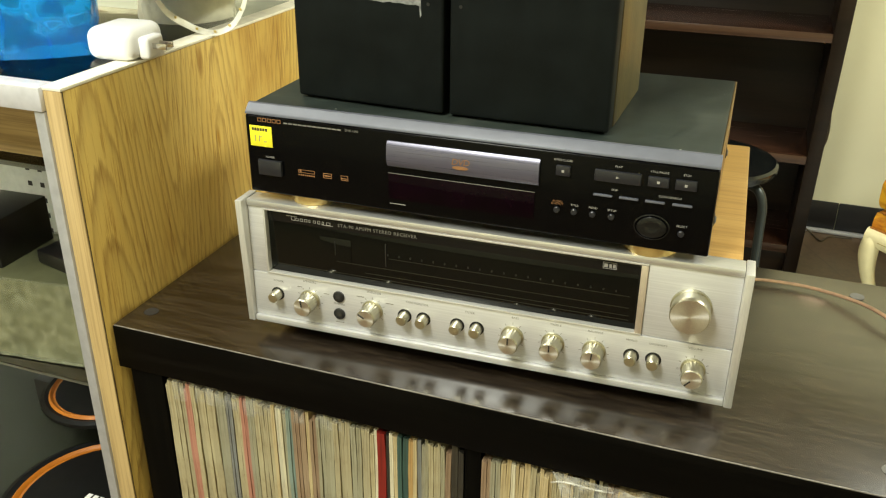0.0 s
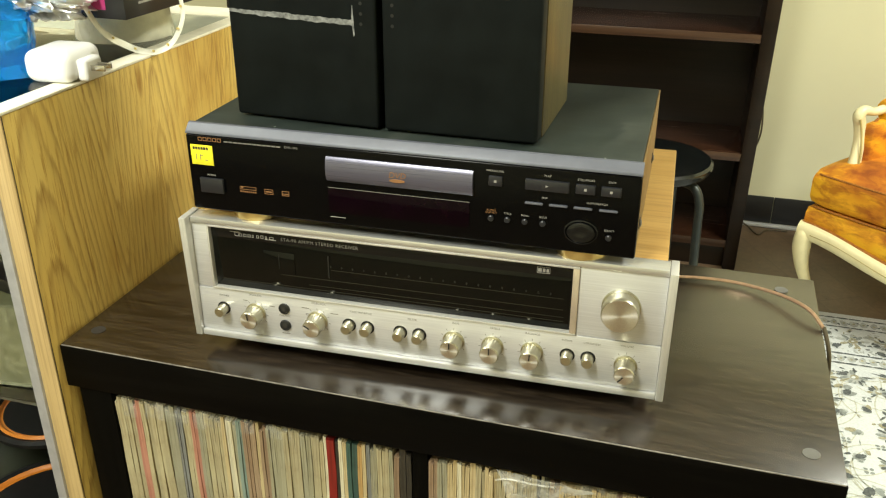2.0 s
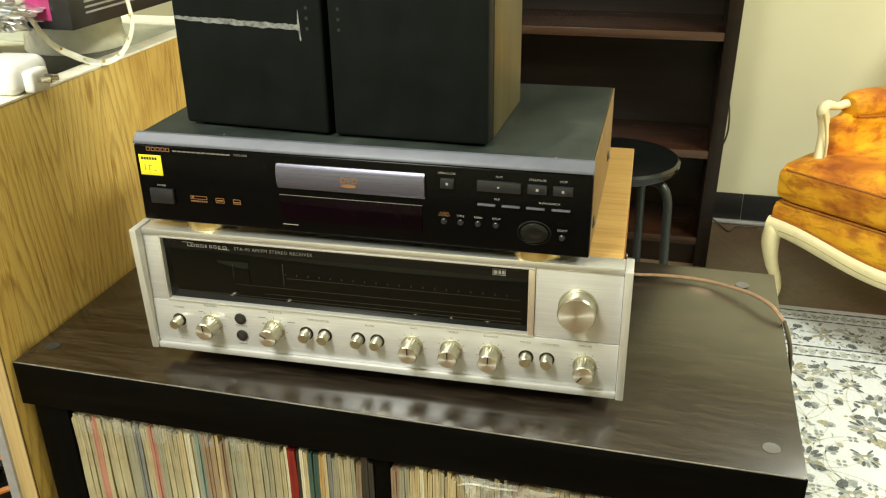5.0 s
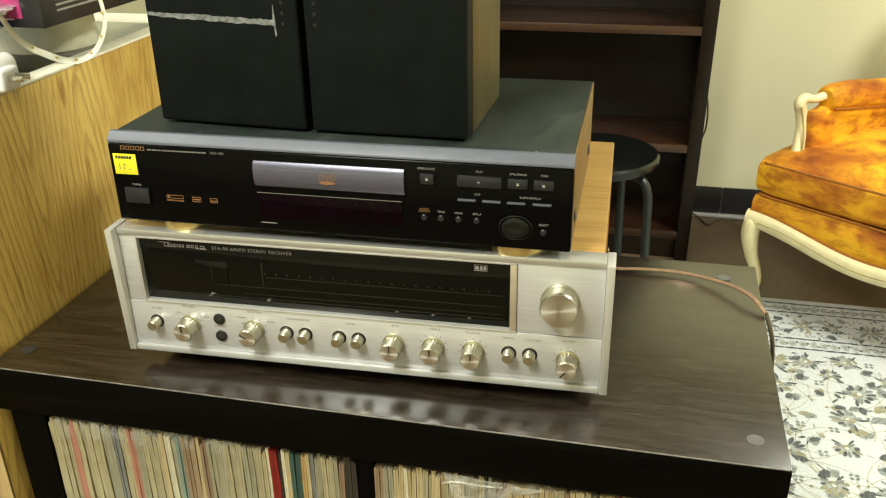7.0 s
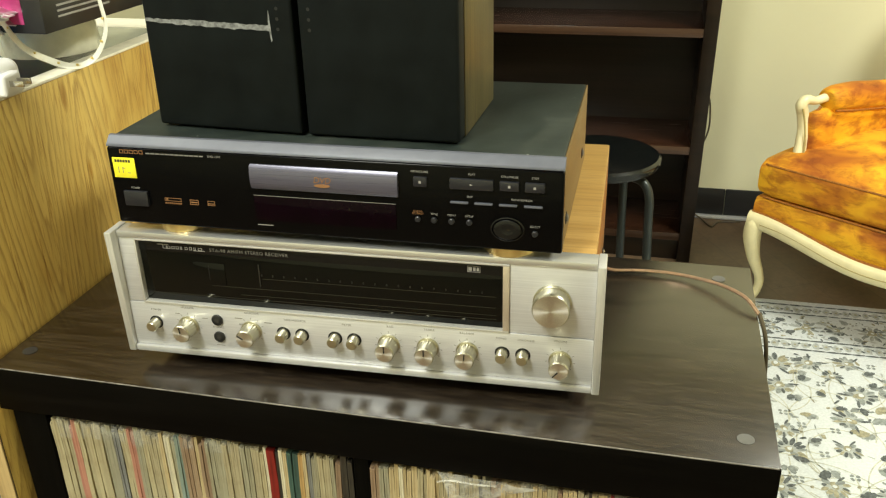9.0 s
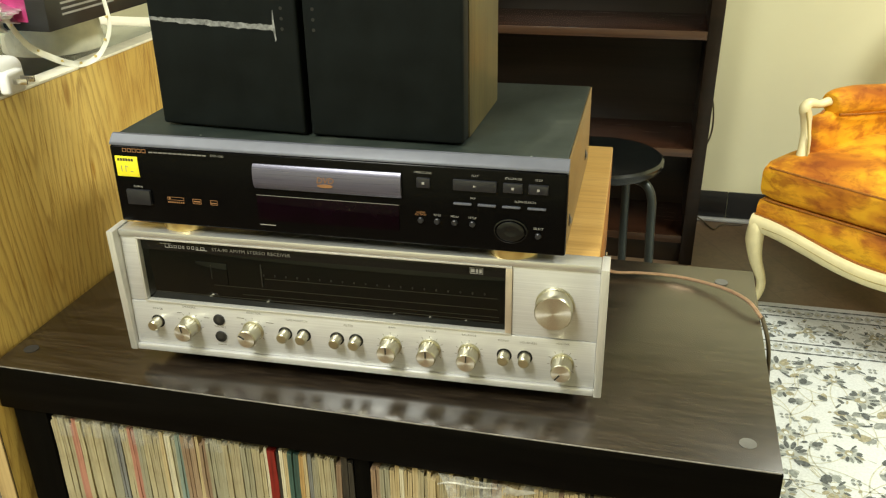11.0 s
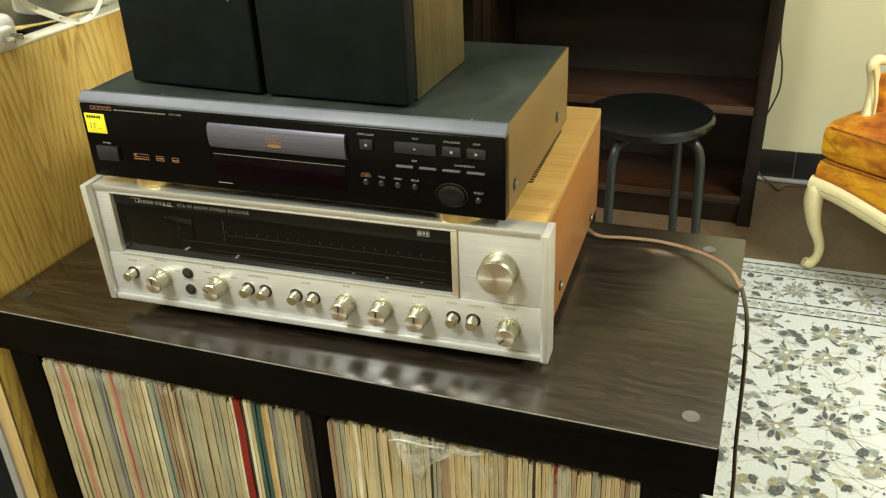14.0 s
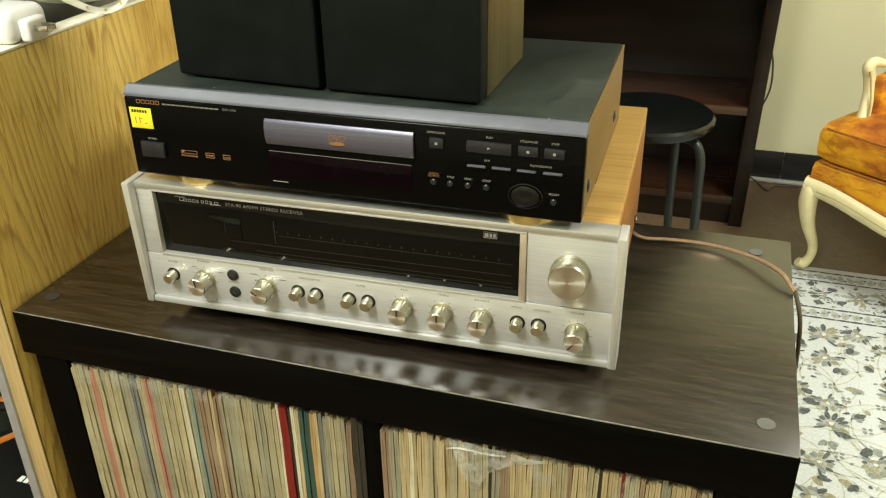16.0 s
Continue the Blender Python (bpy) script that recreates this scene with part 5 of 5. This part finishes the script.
cone_speaker(pose(-0.240, 0.162, 0.3445, -90, 0, 0), 0.152, "large black car loudspeaker with an orange ring")
cone_speaker(pose(-0.352, 0.335, 0.4095, -90, 0, 0), 0.108, "black car loudspeaker with an orange ring")

# goods on the counter
GZ = CT - 0.0004
jug = thing("cleaner_bottle", pose(-0.120, 0.108, GZ, 0, 0, 38), "clear plastic bottle of bright blue liquid", "bottle")
bl = box(-0.055, 0.055, -0.038, 0.038, 0.0, 0.17, 0.0)
bmesh.ops.subdivide_edges(bl, edges=bl.edges[:], cuts=27, use_grid_fill=True)
for v in bl.verts:
    k = 1.0 - 0.06 * math.sin(v.co.z * 40)
    v.co.x *= k
    v.co.y *= 1.0 - 0.05 * math.sin(v.co.z * 55 + 1)
    e = max(abs(v.co.x) / 0.055, abs(v.co.y) / 0.038)
    q = math.hypot(v.co.x / 0.055, v.co.y / 0.038)
    v.co.x, v.co.y = v.co.x * (1 - 0.35 * (q - e)), v.co.y * (1 - 0.35 * (q - e))
    dent = 0.006 * noise.noise(v.co * 28) + 0.004 * abs(noise.noise(v.co * 62 + Vector((3, 1, 2))))
    v.co.x += dent * (1 if v.co.x > 0 else -1)
    v.co.y += dent * (1 if v.co.y > 0 else -1)
    if v.co.z > 0.002:
        v.co.z += 0.003 * noise.noise(v.co * 35)
part("liquid_body", bl, BLUE_LIQUID, jug, "bright blue liquid")
part("neck", upright(turned([(0.045, 0.0), (0.030, 0.03), (0.014, 0.05), (0.014, 0.07)], 28)), CLEAR, jug, "", pose(0, 0, 0.1705, 0, 0, 0))
part("cap", upright(turned([(0.017, 0.0), (0.017, 0.025), (0.013, 0.028)], 24)), WHITE_PLASTIC, jug, "", pose(0, 0, 0.235))
chg = thing("phone_charger", pose(-0.030, 0.122, GZ, 0, 0, 4) @ Matrix.Diagonal((0.95, 0.95, 0.95, 1)), "white plug-in phone charger lying on the glass", "charger")
part("body", box(-0.031, 0.028, -0.036, 0.032, 0.0, 0.036, 0.0125, 5), WHITE_PLASTIC, chg)
part("plug_base", box(0.0270, 0.0400, -0.022, 0.010, 0.0015, 0.026, 0.004, 3), WHITE_PLASTIC, chg)
for y in (-0.0130, 0.0005):
    part("prong", box(0.0400, 0.0570, y - 0.0008, y + 0.0008, 0.0125, 0.019, 0.0005), SCREW, chg, "nickel prong")
rl = thing("tape_roll", pose(-0.100, 0.328, GZ), "cream plastic tape roll standing on the glass", "tape roll")
part("outer_roll", upright(turned([(0.030, 0.0), (0.0605, 0.0), (0.0615, 0.002), (0.0575, 0.046), (0.056, 0.0482), (0.030, 0.0482)], 56)), ROLL, rl)
part("core", upright(turned([(0.0295, 0.001), (0.0295, 0.047)], 32)), WHITE_PLASTIC, rl)
pk = thing("gadget_box", pose(-0.070, 0.296, GZ + 0.0484, 0, 0, -2), "black retail box with a magenta picture, on the tape roll", "box")
part("carton", box(-0.075, 0.075, -0.10, 0.10, 0, 0.052, 0.001), BOX_BLACK, pk)
part("picture", box(-0.070, 0.050, -0.1006, -0.1001, 0.010, 0.050, 0), MAGENTA, pk, "magenta printed picture")
for i in range(3):
    part("printed_bar", box(0.0751, 0.0756, -0.075, 0.02 - 0.02 * (i % 2), 0.014 + i * 0.006, 0.0162 + i * 0.006, 0), PRINT_PALE, pk)
fo = bmesh.new()
bmesh.ops.create_icosphere(fo, subdivisions=5, radius=0.045)
for v in fo.verts:
    n_ = abs(noise.noise(v.co * 45)) * 0.9 + abs(noise.noise(v.co * 120)) * 0.45
    v.co = v.co * (0.75 + n_)
    v.co.z *= 0.45
    v.co.x *= 1.3
ob = new("foil_ball", mesh_of(fo, "foil_ball", FOIL, False))
ob.matrix_basis = pose(-0.092, 0.150, 1.131, 0, 12, 20)
tagged(ob, "crumpled silver foil lying against the box", "foil")
ls = thing("light_strip", pose(0, 0, 0), "white flexible light strip looped over the counter's edge", "light strip")
pts = [(-0.072, 0.166, 1.163), (-0.047, 0.160, 1.155), (-0.041, 0.172, 1.130), (-0.037, 0.198, 1.086), (-0.032, 0.232, 1.062), (-0.010, 0.238, 1.0545), (0.009, 0.243, 1.057), (0.023, 0.250, 1.069), (0.036, 0.252, 1.094), (0.033, 0.256, 1.120), (0.022, 0.260, 1.148), (-0.020, 0.268, 1.1605)]
part("strip", tube(pts, 0.0041, 10, 0.13), STRIP, ls)
for i in range(1, 9):
    c = (Vector(pts[i]) + Vector(pts[i + 1])) / 2
    part("chip", box(c.x - 0.0015, c.x + 0.0015, c.y - 0.0022, c.y - 0.0008, c.z - 0.001, c.z + 0.0016, 0.0003), STRIP_GOLD, ls)

# ---------------------------------------------------------------- records in the shelf
CELLS = [
    (0.0520, 0.3945, [("cream", 5, 22), ("pink", 2, 9), ("cream", 6, 29), ("grey", 2, 12), ("blue", 2, 7), ("cream", 2, 10), ("pink", 2, 8), ("grey", 2, 8), ("cream", 4, 20), ("tan", 1, 4), ("white", 2, 8), ("grey", 1, 4), ("teal", 2, 7), ("brown", 4, 15), ("tan", 1, 4), ("brown", 2, 8), ("grey", 4, 18), ("cream", 4, 19), ("grey", 2, 11), ("cream", 3, 14), ("white", 1, 3), ("red", 1, 9), ("black", 1, 4), ("white", 1, 4), ("tan", 1, 4), ("deep", 2, 11), ("orange", 1, 5), ("tan", 1, 4), ("blue", 1, 4), ("grey", 2, 7), ("cream", 3, 13), ("grey", 1, 4), ("brown", 1, 6), ("black", 2, 12)]),
    (0.4130, 0.7255, [("brown", 2, 8), ("grey", 2, 9), ("tan", 2, 9), ("white", 1, 4), ("tan", 3, 13), ("cream", 2, 8), ("tan", 3, 11), ("cream", 2, 8), ("tan", 3, 10), ("grey", 1, 5), ("cream", 3, 12), ("black", 1, 3), ("grey", 2, 7), ("brown", 2, 9), ("tan", 5, 19), ("cream", 2, 8), ("tan", 3, 12), ("cream", 2, 9), ("brown", 1, 4), ("tan", 3, 12), ("cream", 2, 9), ("black", 1, 3), ("tan", 4, 15), ("red", 1, 3), ("cream", 3, 12), ("brown", 1, 4), ("tan", 3, 12), ("grey", 2, 8), ("tan", 4, 15), ("brown", 2, 8), ("cream", 2, 8)]),
]
WORDS = {"cream": "cream", "white": "white", "grey": "grey-green", "tan": "tan", "pink": "faded red", "red": "deep red", "teal": "pale teal", "deep": "deep teal", "blue": "slate blue", "brown": "brown", "orange": "orange", "black": "black"}
rr = random.Random(21)
def sleeve_mesh(t, seed):
    """A cardboard sleeve with a worn, slightly wavy front edge."""
    g = random.Random(seed)
    b = bmesh.new()
    rows = []
    for i in range(9):
        z = 0.3105 * i / 8 + (g.uniform(-0.0025, 0.0015) if i == 8 else 0)
        dx, dy = g.uniform(-0.0005, 0.0005), g.uniform(-0.0007, 0.0007)
        lean = 0.485 if i < 8 else 0.45
        rows.append([b.verts.new(v) for v in ((-t / 2, 0.30, z), (-t / 2 + dx * 0.3, 0.0016 + dy, z), (-t * lean + dx, dy, z + (g.uniform(-0.002, 0.001) if i == 8 else 0)), (t * lean + dx, dy + g.uniform(-0.0004, 0.0004), z + (g.uniform(-0.004, 0.0) if i == 8 else 0)), (t / 2 + dx * 0.3, 0.0016 + dy, z), (t / 2, 0.30, z))])
    for p_, q in zip(rows, rows[1:]):
        for i in range(6):
            b.faces.new((p_[i], p_[(i + 1) % 6], q[(i + 1) % 6], q[i]))
    b.faces.new(rows[0])
    b.faces.new(rows[-1])
    bmesh.ops.recalc_face_normals(b, faces=b.faces[:])
    return b


sheets = {}
for n_, kind in enumerate(WORDS):
    for j in range(5):
        sheets[kind, j] = mesh_of(sleeve_mesh(0.005, n_ * 10 + j), "record", SLEEVES[kind], True)
for x0, x1, runs in CELLS:
    total = sum(w for k, n, w in runs)
    x = x0
    for k, n, wide in runs:
        share = [rr.uniform(0.6, 1.4) for _ in range(max(1, round(n * 0.9)))]
        for v in share:
            w = (x1 - x0) * wide / total * v / sum(share)
            ob = new("record", sheets[k, rr.randrange(5)])
            ob.matrix_basis = pose(x + w / 2, rr.uniform(0.001, 0.0032), 0.4072, 0, rr.uniform(-0.02, 0.02), rr.uniform(-0.02, 0.02)) @ Matrix.Diagonal(((w - 0.00025) / 0.005, 1, rr.uniform(1.030, 1.066), 1))
            tagged(ob, "long-playing record in a worn %s cardboard sleeve" % WORDS[k], "record", "records in the cube shelf")
            x += w

# clear outer sleeves that stick out of the rows
for i, (x, z, w, h, tilt) in enumerate(((0.078, 0.702, 0.030, 0.026, 4), (0.100, 0.706, 0.030, 0.022, -9), (0.124, 0.706, 0.034, 0.022, 6), (0.150, 0.704, 0.030, 0.024, -5), (0.178, 0.708, 0.036, 0.020, 8), (0.206, 0.710, 0.032, 0.018, -4), (0.252, 0.711, 0.030, 0.016, 6), (0.575, 0.690, 0.024, 0.040, 8), (0.650, 0.684, 0.022, 0.044, -5))):
    fm = bmesh.new()
    grid = [[None] * 9 for _ in range(9)]
    for a in range(9):
        for b in range(9):
            px, pz = (a / 8 - 0.5) * w, b / 8 * h
            grid[a][b] = fm.verts.new((px, 0.0025 * noise.noise(Vector((px * 90, pz * 70, i * 3.1))) + 0.002 * (b / 8) ** 2, pz))
    for a in range(8):
        for b in range(8):
            fm.faces.new((grid[a][b], grid[a + 1][b], grid[a + 1][b + 1], grid[a][b + 1]))
    bmesh.ops.solidify(fm, geom=fm.faces[:], thickness=0.0003)
    solid("plastic_sleeve", fm, FILM, "crumpled clear plastic sleeve sticking out of the records", "sleeve", "plastic sleeves", m=pose(x, 0.0012, z + 0.010, 0, 0, tilt))
flap = bmesh.new()
grid = []
for a in range(15):
    row = []
    for b in range(15):
        u, v = a / 14, b / 14
        left, right = 0.024 * v ** 0.8, 0.066 * (1 - v) ** 2.6 + 0.033
        px, pz = left + (right - left) * u, -0.058 * v - 0.006 * u * (1 - v)
        row.append(flap.verts.new((px, -0.006 * math.sin(3.1 * v) * (1 - u) + 0.003 * noise.noise(Vector((px * 70, pz * 60, 5.2))), pz)))
    grid.append(row)
for a in range(14):
    for b in range(14):
        flap.faces.new((grid[a][b], grid[a + 1][b], grid[a + 1][b + 1], grid[a][b + 1]))
bmesh.ops.solidify(flap, geom=flap.faces[:], thickness=0.0004)
fl = thing("plastic_bag", pose(0.482, 0.001, 0.737), "milky plastic bag flap hanging over the records", "plastic bag")
part("flap", flap, WHITE_FILM, fl)
part("fold", tube([(0.0, -0.002, -0.012), (0.010, -0.005, -0.006), (0.022, -0.006, -0.0045), (0.040, -0.005, -0.006), (0.058, -0.001, -0.008)], 0.0010, 8), WHITE_FILM, fl, "rolled milky edge")

# ---------------------------------------------------------------- cables
cb = thing("speaker_cable", pose(0, 0, 0), "copper twin speaker cable running over the shelf edge", "cable")
path = [(0.585, 0.380, 0.8030), (0.603, 0.356, 0.8000), (0.621, 0.346, 0.7975), (0.651, 0.351, 0.7970), (0.687, 0.352, 0.7970), (0.721, 0.343, 0.7975), (0.751, 0.324, 0.8000), (0.775, 0.296, 0.8015), (0.7885, 0.268, 0.7965), (0.7985, 0.255, 0.765), (0.803, 0.250, 0.70), (0.806, 0.247, 0.60), (0.811, 0.245, 0.50), (0.812, 0.240, 0.25), (0.814, 0.22, 0.03), (0.820, 0.17, 0.0035)]
part("strand", tube(path[:9], 0.0013, 8), COPPER, cb, "shiny copper strand")
part("strand", tube([(x - 0.0016, y - 0.0030, z) for x, y, z in path[:9]], 0.0013, 8), COPPER, cb, "shiny copper strand")
part("hanging_length", tube(path[8:], 0.0024, 10), WIRE_DARK, cb, "dark olive hanging length")
wc = solid("wall_cord", tube([(0.812, 2.40, 1.50), (0.812, 2.40, 0.9), (0.815, 2.40, 0.54), (0.833, 2.40, 0.43), (0.836, 2.40, 0.35), (0.818, 2.41, 0.28), (0.785, 2.42, 0.18), (0.80, 2.425, 0.05), (0.85, 2.41, 0.006), (0.88, 2.36, 0.004), (0.91, 2.41, 0.004), (0.98, 2.42, 0.004)], 0.003, 8), WIRE_DARK, "thin dark cord hanging beside the bookcase", "cord")
